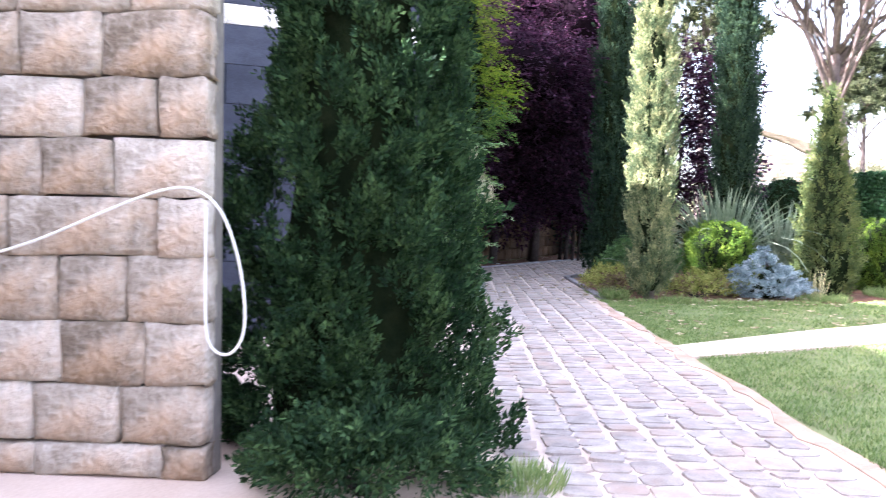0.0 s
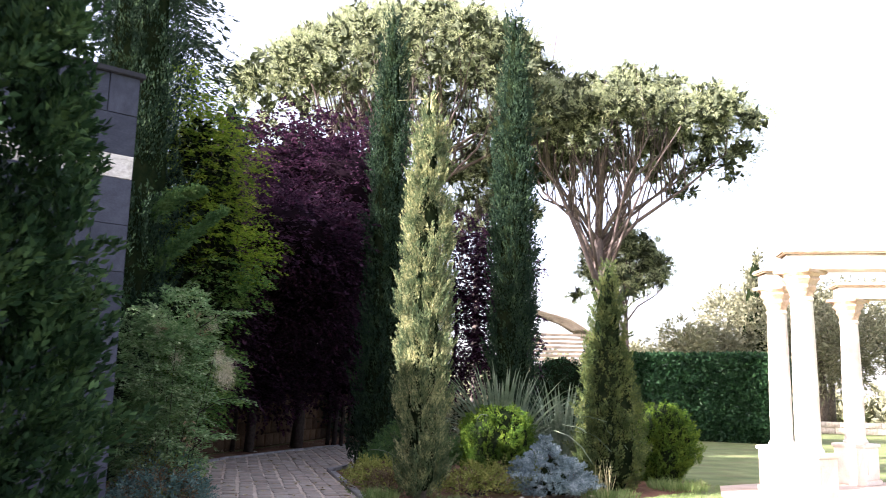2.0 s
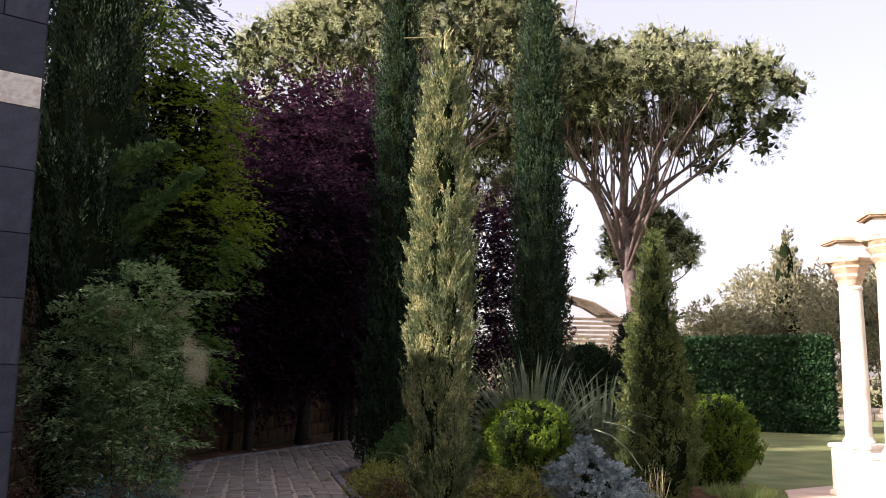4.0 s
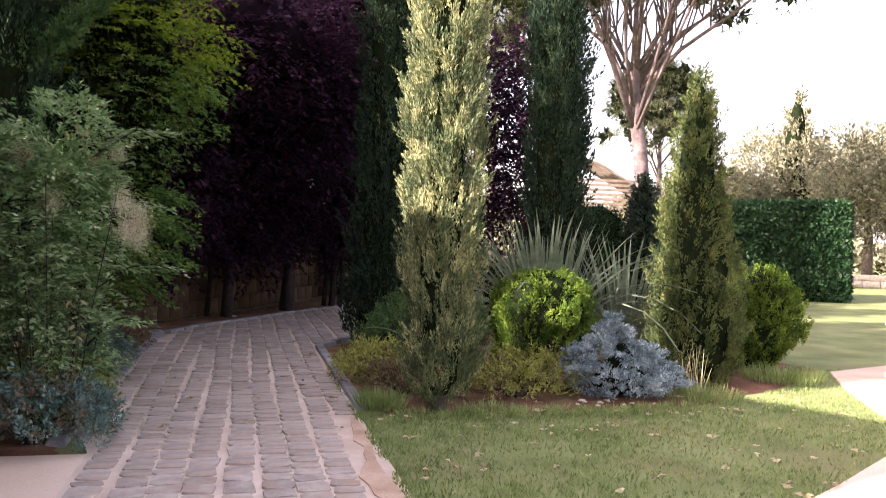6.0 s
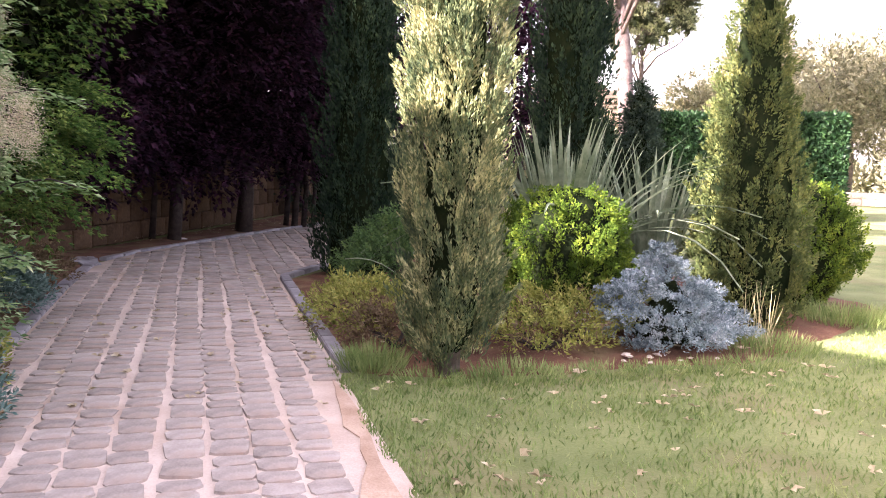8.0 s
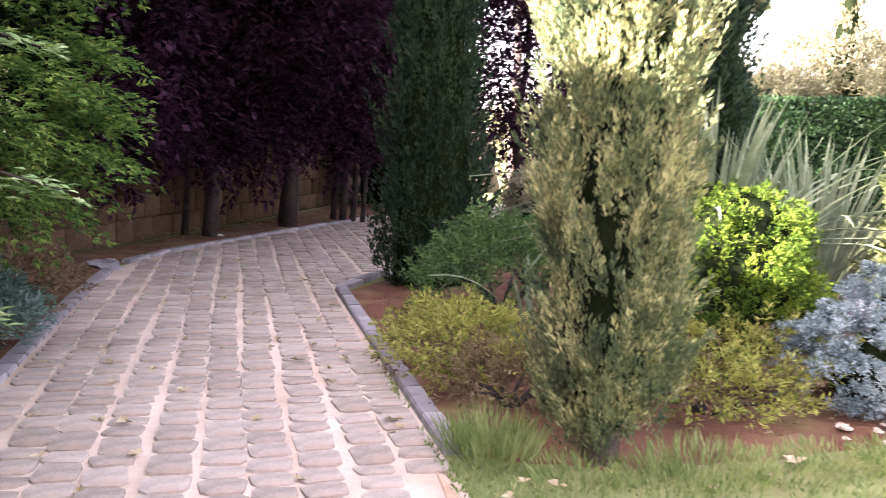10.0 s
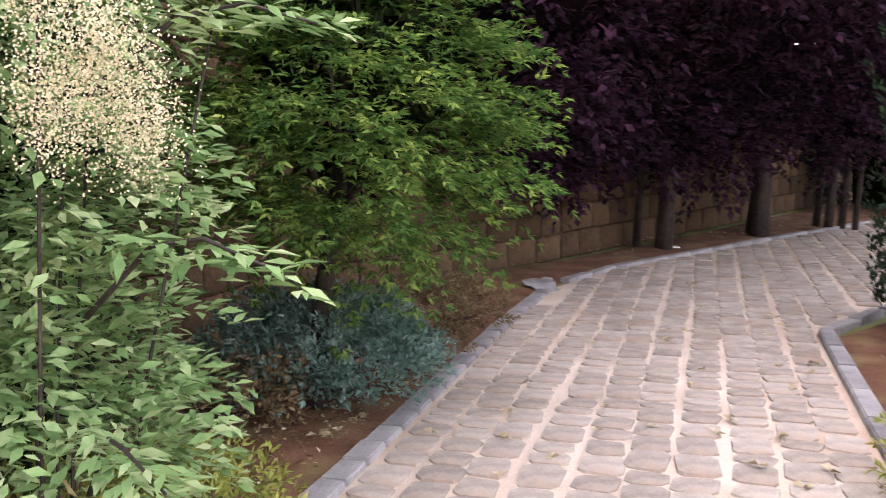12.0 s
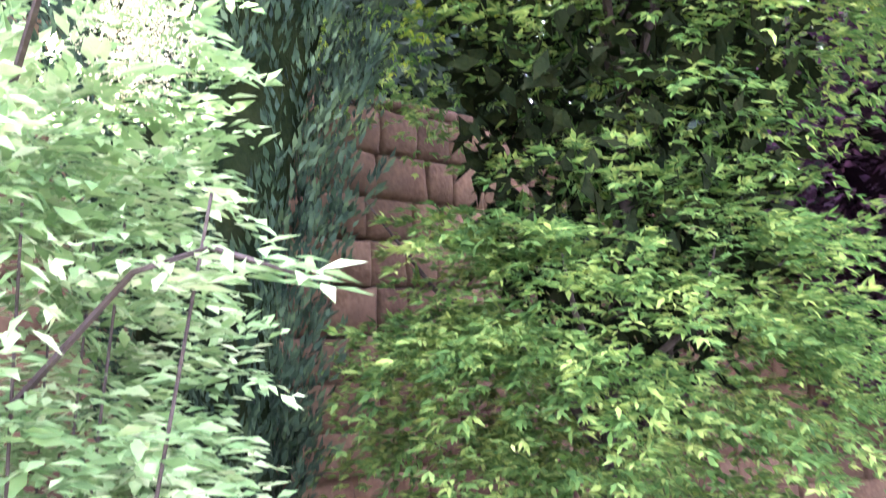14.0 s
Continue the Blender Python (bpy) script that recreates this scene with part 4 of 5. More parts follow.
# ---- stone pines ----
def stone_pine(at, height, spread, thick, fork, seed, label, trunk=0.38, lean=(0, 0), mat=M_PINE, arms=11, tufts=300, shift=0.0):
    """An umbrella pine: trunk, spreading limbs with forked branches, and a domed crown of needle tufts."""
    rng = np.random.default_rng(seed)
    rnd = random.Random(seed)
    top = empty("stone_pine", at)
    bm = bmesh.new()
    lx, ly = lean
    tube(bm, [(0, 0, -0.2), (lx * 0.3, ly * 0.3, fork * 0.4), (lx * 0.7, ly * 0.7, fork * 0.8), (lx, ly, fork), (lx * 1.1, ly * 1.1, fork * 1.35), (lx, ly, height * 0.82)],
         [trunk * 1.2, trunk, trunk * 0.92, trunk * 0.85, trunk * 0.4, 0.05], 12, 0.07, seed=seed)
    part("trunk", bm, M_PINEBARK, top, smooth=True)
    cs, ax = [], []
    for i in range(arms):
        a = 2 * math.pi * (i + rnd.uniform(-0.3, 0.3)) / arms
        far = spread * rnd.uniform(0.45, 0.92)
        s = Vector((lx, ly, fork * rnd.uniform(0.85, 1.25)))
        e = Vector((lx + shift + far * math.cos(a), ly + far * math.sin(a), height - thick * 0.75 - 0.1 * far * rnd.uniform(0.4, 1)))
        m1 = s.lerp(e, 0.3) + Vector((0, 0, 0.18 * far * rnd.uniform(0.3, 1)))
        m2 = s.lerp(e, 0.65) + Vector((rnd.uniform(-0.5, 0.5), rnd.uniform(-0.5, 0.5), 0.05 * far))
        r = trunk * rnd.uniform(0.28, 0.42)
        bm = bmesh.new()
        tube(bm, [s, m1, m2, e], [r, r * 0.75, r * 0.5, r * 0.2], 8, 0.06, seed=i)
        for j in range(7):
            u = rnd.uniform(0.3, 1.0)
            b = (s.lerp(m1, u / 0.35) if u < 0.35 else m1.lerp(m2, (u - 0.35) / 0.35) if u < 0.7 else m2.lerp(e, (u - 0.7) / 0.3))
            g = b + Vector((rnd.uniform(-1, 1) * spread * 0.25, rnd.uniform(-1, 1) * spread * 0.25, thick * rnd.uniform(0.35, 0.9) + (e.z - b.z) * 0.8))
            mid = b.lerp(g, 0.5) + Vector((rnd.uniform(-0.4, 0.4), rnd.uniform(-0.4, 0.4), -0.15))
            tube(bm, [b, mid, g], [r * 0.35, r * 0.22, r * 0.06], 6, 0.05, seed=j)
        part("limb", bm, M_PINEBARK, top, smooth=True)
    # rounded puffs of needle tufts in a thin lumpy dome, bare below
    k = tufts
    a = np.arange(k) * 2.39996 + 0.4 * rng.normal(size=k)
    u = np.sqrt((np.arange(k) + rng.random(k)) / k)
    edge_w = 1 + 0.10 * np.sin(a * 3 + seed) + 0.05 * np.sin(a * 7 + 2 * seed)
    px, py = np.cos(a) * u * spread * edge_w, np.sin(a) * u * spread * edge_w
    low = (rng.random(k) < 0.38) * rng.random(k)
    pz = height - 0.5 - 0.55 * thick * u ** 2.2 - low * thick * (0.55 - 0.2 * u) + 0.22 * rng.normal(size=k)
    size = (0.55 + 0.40 * rng.random(k)) * (spread / 6.0) ** 0.4
    puffs = np.stack([px + lx + shift, py + ly, pz], 1)
    per_puff = 29
    d = unit(rng.normal(size=(k * per_puff, 3)) + np.array([0, 0, 0.2]))
    c = np.repeat(puffs, per_puff, 0) + d * np.repeat(size, per_puff)[:, None] * np.array([1.0, 1.0, 0.72]) * (0.66 + 0.34 * rng.random((k * per_puff, 1)))
    q = plumes(rng, c, d + np.array([0, 0, 0.2]), 0.16, 0.080, 12, 0.14, 0.023, out=0.7, jitter=0.5)
    mesh_object("crown", quads_mesh("crown", q), mat, top)
    # inner tufts take the darker colour as shade under the outer needles
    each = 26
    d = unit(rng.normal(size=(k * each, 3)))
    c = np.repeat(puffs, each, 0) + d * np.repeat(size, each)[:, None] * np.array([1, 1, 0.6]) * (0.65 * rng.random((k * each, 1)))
    mesh_object("inner_foliage", quads_mesh("inner_foliage", kites(rng, c, unit(rng.normal(size=(k * each, 3))), 0.42, 0.20)), M_PINE_INNER, top, "inner needle tufts coloured darker for shade")
    return tagged(top, label, "pine tree", "stone pines")


stone_pine((15.9, 34.0, 0), 14.6, 5.3, 4.2, 6.4, 61, "large umbrella-shaped stone pine with bare grey limbs", 0.27, lean=(-0.7, 0), arms=18, tufts=290, shift=0.7)
stone_pine((9.8, 36.0, 0), 17.0, 6.8, 5.2, 7.5, 62, "tall umbrella-shaped stone pine behind the plum trees", 0.30, lean=(-2.9, 0), arms=18, tufts=390, shift=0.7)
stone_pine((11.3, 38.5, 0), 12.6, 2.7, 5.5, 6.0, 64, "middle-sized stone pine between the two large ones", 0.16, arms=9, tufts=70)
stone_pine((18.0, 37.5, 0), 9.6, 2.0, 4.2, 4.4, 63, "small thin-trunked stone pine", 0.12, arms=8, tufts=60)


def deodar(at, h, r, seed):
    rng = np.random.default_rng(seed)
    top = empty("cedar_tree", at)
    bm = bmesh.new()
    tube(bm, [(0, 0, -0.1), (0, 0, h * 0.5), (0, 0, h)], [0.25, 0.16, 0.02], 9, 0.05)
    part("trunk", bm, M_BARK_DARK, top, smooth=True)
    k = 1500
    u = rng.random(k)
    a = rng.random(k) * 2 * np.pi
    rr = r * (1 - u * 0.8) * rng.random(k) ** 0.5 * (0.75 + 0.25 * np.sin(u * 60))
    c = np.stack([np.cos(a) * rr, np.sin(a) * rr, h * (0.25 + 0.75 * u)], 1)
    ax = np.stack([np.cos(a), np.sin(a), -0.15 + 0 * a], 1)
    mesh_object("crown", quads_mesh("crown", sprays(rng, c, ax, 0.7, 0.22, 12, 0.20, 0.065, 0.5)), M_DEODAR, top)
    return tagged(top, "tall dark cedar behind the garden wall", "tree")


deodar((-1.4, 24.0, 0), 15.0, 3.2, 71)


def evergreen(at, h, r, seed):
    """A dense dark evergreen added beyond the garden wall to darken grove and lawn."""
    return shaped_shrub("evergreen_tree", at, [(r * 0.8, 0.1), (r, h * 0.3), (r * 0.95, h * 0.6), (r * 0.6, h * 0.85), (0.05, h)], M_DEODAR, "dense dark evergreen added beyond the garden wall for shade", seed, 520, 14,
                        (0.45, 0.20), (0.19, 0.080), "tree", up=0.5, lump=0.2, core=0.55)


# added trees, hidden or out of view, that block sun and sky light
for i, (x, y, h, r) in enumerate(((-3.6, 13.5, 10.0, 1.0), (-3.5, 15.1, 10.4, 1.5), (-3.6, 16.8, 9.8, 1.4), (-3.5, 18.4, 8.0, 1.7), (-2.6, 20.8, 6.8, 1.8), (-1.0, 23.4, 6.4, 1.9), (0.6, 26.4, 9.4, 1.9), (2.4, 29.4, 9.8, 1.9), (5.4, 28.9, 9.4, 1.9))):
    evergreen((x, y, 0), h, r, 170 + i)


def hedge(p0, p1, width, height, seed):
    """A clipped laurel hedge with glossy leaves over an inside coloured dark for shade."""
    rng = np.random.default_rng(seed)
    p0, p1 = np.array(p0), np.array(p1)
    d = p1 - p0
    length = np.linalg.norm(d)
    d = d / length
    nrm = np.array([-d[1], d[0]])
    top = empty("hedge", (0, 0, 0))
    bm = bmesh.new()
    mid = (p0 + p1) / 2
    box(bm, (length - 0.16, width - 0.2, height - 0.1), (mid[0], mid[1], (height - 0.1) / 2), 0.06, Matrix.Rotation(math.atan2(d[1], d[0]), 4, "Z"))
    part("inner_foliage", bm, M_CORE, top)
    k = 30000
    s, t, w = rng.random(k) * length, rng.random(k), rng.random(k)
    face = rng.random(k)
    side = np.where(face < 0.6, 0.5, np.where(face < 0.7, -0.5, 0.0))
    z = np.where(side == 0, height + 0.04 * rng.normal(size=k), t * height)
    off = np.where(side == 0, (w - 0.5) * width, side * width + 0.05 * rng.normal(size=k))
    endcap = face > 0.93
    s = np.where(endcap, 0.03 * rng.normal(size=k), s)
    z = np.where(endcap, t * height, z)
    base = np.stack([p0[0] + d[0] * s + nrm[0] * off, p0[1] + d[1] * s + nrm[1] * off, np.maximum(z, 0.03)], 1)
    al = unit(rng.normal(size=(k, 3)) + np.array([0, 0, 0.4]))
    mesh_object("foliage", quads_mesh("foliage", kites(rng, base, al, 0.15 * (0.7 + 0.6 * rng.random(k)), 0.075)), M_HEDGE, top)
    return tagged(top, "clipped dark green laurel hedge across the lawn", "hedge")


hedge((19.7, 28.5), (15.4, 32.2), 1.4, 2.95, 81)


def olive_tree(at, h, r, seed, mat=M_OLIVE, label="pale grey-green broad tree beyond the hedge"):
    rng = np.random.default_rng(seed)
    top = empty("olive_tree", at)
    bm = bmesh.new()
    tube(bm, [(0, 0, -0.1), (0.1, 0, h * 0.25), (0, 0.1, h * 0.5)], [0.25, 0.2, 0.12], 9, 0.1, seed=seed)
    limbs(bm, (0, 0.1, h * 0.4), [(r * 0.6, 0, h * 0.8), (-r * 0.6, 0.3, h * 0.75), (0, r * 0.5, h * 0.85), (0.2, -r * 0.6, h * 0.8)], 0.1, seed)
    part("trunk", bm, M_BARK, top, smooth=True)
    pieces = []
    for i in range(7):
        c0 = (rng.uniform(-0.55, 0.55) * r, rng.uniform(-0.5, 0.5) * r, h * rng.uniform(0.42, 0.78))
        c, d = ellipsoid_points(rng, 150, c0, (r * 0.5, r * 0.5, h * 0.2), 0.4)
        pieces.append(plumes(rng, c, d + np.array([0, 0, 0.3]), 0.5, 0.22, 10, 0.24, 0.09))
    mesh_object("crown", quads_mesh("crown", np.concatenate(pieces)), mat, top)
    return tagged(top, label, "tree", "broad trees beyond the hedge")


for i, (x, y, h, r) in enumerate(((26.5, 46.0, 6.2, 3.4), (31.4, 48.0, 9.0, 3.6), (29.8, 40.0, 7.6, 3.2), (35.5, 42.0, 10.0, 4.0), (25.0, 52.0, 5.0, 3.2), (38.0, 50.0, 10.0, 4.2), (34.0, 36.0, 5.5, 3.0))):
    olive_tree((x, y, 0), h, r, 90 + i)


column_conifer("far_conifer", (30.6, 46.5, 0), [(0.7, 0.1), (1.3, 2.0), (1.2, 5.0), (0.8, 7.5), (0.4, 9.0), (0.05, 9.8)], M_OLIVE, "pale conical conifer far beyond the hedge", 99, 300, 20, (0.7, 0.25), (0.25, 0.09), category="conifer")


# ---- stone and slate walls ----
def block_wall(name, p0, p1, height, course, lengths, depth, mat, joint, label, seed, parts_to, thick=0.45, gap=0.012, category="wall", rows=()):
    """A wall from p0 to p1 whose front (to the right of that way) is of single rough blocks set in a recessed joint."""
    rng = random.Random(seed)
    (x0, y0), (x1, y1) = p0, p1
    length = math.hypot(x1 - x0, y1 - y0)
    an = math.degrees(math.atan2(y1 - y0, x1 - x0))
    base = empty(name, (x0, y0, 0), an)
    bm = bmesh.new()
    box(bm, (length, thick, height + 0.1), (length / 2, thick / 2 + depth * 0.5, height / 2 - 0.05))
    part("wall_body", bm, joint, base)
    pool = {}
    rest = bmesh.new()
    made = 0
    z = 0.0
    course_no = 0
    while z < height - 0.05:
        given = rows[course_no] if course_no < len(rows) else None
        course_no += 1
        ch = min(given[0] if given else course * rng.uniform(0.92, 1.08), height - z)
        widths, left = [], length
        for w in (given[1:] if given else ()):
            widths.insert(0, w)
            left -= w
        while left > 0.02:
            w = min(rng.choice(lengths) * rng.uniform(0.95, 1.05), left)
            if left - w < 0.12:
                w = left
            widths.insert(0, w)
            left -= w
        x = 0.0
        for w in widths:
            x_from = x
            key = (round((x + w - x_from) / 0.03), round(ch / 0.02), rng.randrange(3))
            if key not in pool:
                pool[key] = stone_mesh("stone", max(key[0] * 0.03 - gap, 0.03), depth, max(key[1] * 0.02 - gap, 0.05), len(pool) + seed * 100)
            m = pose((x_from + x + w) / 2, rng.uniform(-0.008, 0.008) + depth * 0.2, z + ch / 2, rng.uniform(-0.6, 0.6), rng.uniform(-0.7, 0.7), rng.uniform(-1, 1))
            if made < parts_to:
                ob = mesh_object("stone", pool[key], mat, base)
                ob.matrix_basis = m
                made += 1
            else:
                tmp = pool[key].copy()
                tmp.transform(m)
                rest.from_mesh(tmp)
                bpy.data.meshes.remove(tmp)
            x += w
        z += ch
    if len(rest.verts):
        tagged(part("stones", rest, mat, base), kind="stuff")
    else:
        rest.free()
    return tagged(base, label, category, kind="structure")


block_wall("wall_stone", (-2.9, 4.34), (-0.62, 4.22), 3.3, 0.295, (0.30, 0.38, 0.46, 0.52, 0.26), 0.14, M_STONE, M_JOINT, "wall end of rough cream limestone blocks", 101, 300, 0.10, 0.006,
           rows=((0.17, 0.22, 0.62), (0.28, 0.43, 0.42), (0.30, 0.30, 0.41), (0.31, 0.40, 0.33), (0.27, 0.25, 0.72), (0.29, 0.46, 0.35), (0.28, 0.24, 0.37, 0.42), (0.30, 0.51, 0.40)))
block_wall("wall_garden", (-1.72, 12.75), (-1.72, 18.2), 3.1, 0.27, (0.30, 0.36, 0.42, 0.26), 0.12, M_OLDSTONE, M_OLDJOINT, "brown stone garden wall behind the maple", 102, 230, 0.4)
block_wall("wall_garden_bend", (-1.72, 18.2), (0.35, 21.5), 2.6, 0.27, (0.34, 0.40, 0.46), 0.12, M_OLDSTONE, M_OLDJOINT, "brown stone garden wall at the path bend", 103, 120, 0.4)
block_wall("wall_garden_far", (0.35, 21.5), (5.0, 31.5), 2.2, 0.30, (0.5, 0.42, 0.58), 0.12, M_OLDSTONE, M_OLDJOINT, "brown stone garden wall behind the plum trees", 104, 60, 0.4)


def slate_building():
    """A slate-clad building: panels in courses with a worn white band and a thin metal coping."""
    x0, y0, x1, y1, top = -7.3, 6.05, 0.13, 9.6, 4.02
    length = math.hypot(x1 - x0, y1 - y0)
    an = math.degrees(math.atan2(y1 - y0, x1 - x0))
    base = empty("slate_building", (x0, y0, 0), an)
    bm = bmesh.new()
    box(bm, (length - 0.03, 3.6, top - 0.02), (length / 2, 1.83, top / 2 - 0.02))
    part("wall_body", bm, M_SLATE_GAP, base)
    rng = random.Random(5)
    pool = []
    for i in range(5):
        bm = bmesh.new()
        box(bm, (1, 0.03, 1))
        me = bpy.data.meshes.new("slate_panel")
        bm.to_mesh(me)
        bm.free()
        pool.append(me)
    z, row = 0.0, 0
    band = (3.12, 3.32)
    rows = [0.39] * 8 + [0.20] + [0.35, 0.35]
    for hgt in rows:
        x = -((row % 2) * 0.45 + rng.uniform(0, 0.2))
        while x < length:
            w = 0.9
            a, b = max(x, 0), min(x + w, length)
            if b - a > 0.06:
                is_band = abs(z - 3.12) < 0.01
                ob = mesh_object("band_panel" if is_band else "slate_panel", pool[rng.randrange(5)] if not is_band else pool[0].copy(), M_WHITESTRIP if is_band else M_SLATE, base, "worn white band" if is_band else "")
                ob.matrix_basis = pose((a + b) / 2, 0.0 + rng.uniform(-0.003, 0.003), z + hgt / 2, rng.uniform(-0.3, 0.3), 0, rng.uniform(-0.25, 0.25)) @ Matrix.Diagonal((b - a - 0.006, 1, hgt - 0.006, 1))
            x += w
        for k in range(3):
            if z < 4:
                ob = mesh_object("slate_panel", pool[k], M_SLATE, base)
                ob.matrix_basis = pose(length, 0.62 + k * 1.2, z + hgt / 2, 0, 0, 90) @ Matrix.Diagonal((1.185, 1, hgt - 0.006, 1))
        z += hgt
        row += 1
    bm = bmesh.new()
    box(bm, (length + 0.08, 3.7, 0.05), (length / 2, 1.8, top + 0.008), 0.008)
    part("coping", bm, M_SLATE_GAP, base, "thin dark metal coping")
    return tagged(base, "slate-clad garden building with a worn white band", "building", kind="structure")


slate_building()

# white cable hanging on the stone wall
bm = bmesh.new()
cable = [(-1.75, 4.12, 1.02), (-1.40, 4.12, 1.13), (-1.0, 4.10, 1.30), (-0.78, 4.09, 1.375), (-0.64, 4.07, 1.37), (-0.53, 4.06, 1.28), (-0.45, 4.05, 1.08), (-0.415, 4.05, 0.85), (-0.43, 4.05, 0.70), (-0.50, 4.05, 0.63),
         (-0.585, 4.06, 0.70), (-0.60, 4.07, 1.0), (-0.60, 4.08, 1.36)]
smooth_line = []
for i in range(len(cable) - 1):
    a, b, c, d = (Vector(cable[max(0, min(len(cable) - 1, i + j))]) for j in (-1, 0, 1, 2))
    for u in (0.0, 0.25, 0.5, 0.75):
        smooth_line.append(0.5 * (2 * b + (c - a) * u + (2 * a - 5 * b + 4 * c - d) * u * u + (3 * b - 3 * c + d - a) * u ** 3))
tube(bm, smooth_line, [0.007] * len(smooth_line), 8)
tagged(part("cable", bm, M_CABLE, smooth=True), "loose white cable looped on the stone wall", "cable")


# ---- pergola of columns ----
def column(at, rz=0.0):
    base = empty("stone_column", at, rz)
    bm = bmesh.new()
    box(bm, (0.60, 0.60, 0.08), (0, 0, 0.04), 0.01)
    box(bm, (0.54, 0.54, 0.56), (0, 0, 0.36), 0.012)
    box(bm, (0.60, 0.60, 0.06), (0, 0, 0.67), 0.012)
    for s in (-1, 1):
        box(bm, (0.36, 0.02, 0.36), (0, s * 0.272, 0.36), 0.006)
        box(bm, (0.02, 0.36, 0.36), (s * 0.272, 0, 0.36), 0.006)
    part("pedestal", bm, M_PALE, base)
    bm = bmesh.new()
    lathe(bm, [(0.20, 0.70), (0.21, 0.73), (0.19, 0.76), (0.172, 0.79), (0.170, 1.4), (0.160, 2.2), (0.148, 2.80), (0.165, 2.82), (0.165, 2.85), (0.145, 2.87)], 28)
    part("shaft", bm, M_PALE, base, smooth=False)
    bm = bmesh.new()
    lathe(bm, [(0.150, 2.87), (0.165, 2.94), (0.205, 3.00), (0.19, 3.04), (0.25, 3.12), (0.23, 3.15), (0.28, 3.20)], 20, 0.25, 3)
    box(bm, (0.54, 0.54, 0.05), (0, 0, 3.225), 0.01)
    part("capital", bm, M_CAPITAL, base, "carved tan leaf capital")
    return tagged(base, "pale stone column on a square pedestal", "column", "pergola columns")


def beam(p0, p1, label):
    (x0, y0), (x1, y1) = p0, p1
    length = math.hypot(x1 - x0, y1 - y0)
    base = empty("stone_beam", (x0, y0, 3.272), math.degrees(math.atan2(y1 - y0, x1 - x0)))
    bm = bmesh.new()
    box(bm, (length, 0.38, 0.22), (length / 2, 0, 0.11), 0.012)
    part("architrave", bm, M_PALE, base)
    bm = bmesh.new()
    box(bm, (length + 0.14, 0.52, 0.07), (length / 2, 0, 0.257), 0.02)
    part("cornice", bm, M_CAPITAL, base, "projecting tan cornice")
    return tagged(base, label, "beam", "pergola beams")


COL = [(9.72, 14.6), (8.90, 12.83), (11.86, 15.55), (11.4, 11.75)]
first = column((*COL[0], 0.02), 25)
for x, y in COL[1:]:
    copy_thing(first, pose(x, y, 0.02, 0, 0, 25))
beam((8.70, 12.92), (11.6, 11.67), "pale stone beam over two pergola columns")
beam((9.5, 14.65), (10.1, 14.5), "short broken stone beam on a single column")
beam((11.7, 15.65), (14.4, 14.45), "pale stone beam at the back of the pergola")


# ---- far things ----
def lattice_roof(at, rz):
    base = empty("wooden_shelter", at, rz)
    for i in range(4):
        bm = bmesh.new()
        box(bm, (0.14, 0.14, 3.6), ((i % 2) * 3.2 - 1.6, (i // 2) * 2.2 - 1.1, 1.8), 0.01)
        part("post", bm, M_WOOD, base)
    for i in range(7):
        bm = bmesh.new()
        box(bm, (3.8, 0.05, 0.10), (0, -1.2, 2.9 + 0.17 * i), 0.008)
        part("slat", bm, M_WOOD, base)
    for i in range(6):
        bm = bmesh.new()
        tube(bm, [(-1.9 + 0.12 * i, -1.2 + 0.4 * i, 5.1), (0.3, -1.2 + 0.4 * i, 4.55), (2.2, -1.2 + 0.4 * i, 3.45)], [0.045] * 3, 6)
        part("rafter", bm, M_WOOD, base)
    return tagged(base, "weathered wooden slatted shelter beyond the bed", "shelter")


lattice_roof((14.3, 36.5, 0), -8)

tagged(block_wall("wall_terrace", (24.0, 40.0), (36.0, 33.0), 0.55, 0.28, (0.5, 0.6, 0.7), 0.2, M_ROCK, M_JOINT, "low dry-stone terrace wall beyond the lawn", 105, 60, 0.5), kind="structure")

def far_scrub(seed):
    """A low band of scrub far beyond the garden."""
    rng = np.random.default_rng(seed)
    k = 2600
    x = -30 + 90 * rng.random(k)
    y = 58 + 5 * rng.random(k) + 3 * np.sin(x * 0.21)
    tall = 2.3 + 1.0 * np.sin(x * 0.37) + 0.6 * np.sin(x * 1.13 + 1)
    c = np.stack([x, y, tall * rng.random(k)], 1)
    q = plumes(rng, c, rng.normal(size=(k, 3)) + np.array([0, 0, 0.8]), 0.9, 0.5, 10, 0.6, 0.30)
    return tagged(mesh_object("far_scrub", quads_mesh("far_scrub", q), M_OLIVE), "low pale scrub far beyond the garden", "bushes", kind="stuff")


far_scrub(161)

# plain unseen walls added to close the place behind and beside the walk
# the side and courtyard ones keep sun off the stone wall, path and lawn
for nm, size, at in (("wall_house_back", (16.0, 0.4, 3.6), (4.7, -8.4, 1.8)), ("wall_house_side", (0.4, 12.2, 3.7), (-3.15, -2.0, 1.85)), ("wall_courtyard", (5.0, 4.4, 4.2), (-5.7, 6.3, 2.1))):
    bm = bmesh.new()
    box(bm, size, at)
    tagged(part(nm, bm, M_RENDER), "plain plastered wall added out of view", "wall", kind="structure")


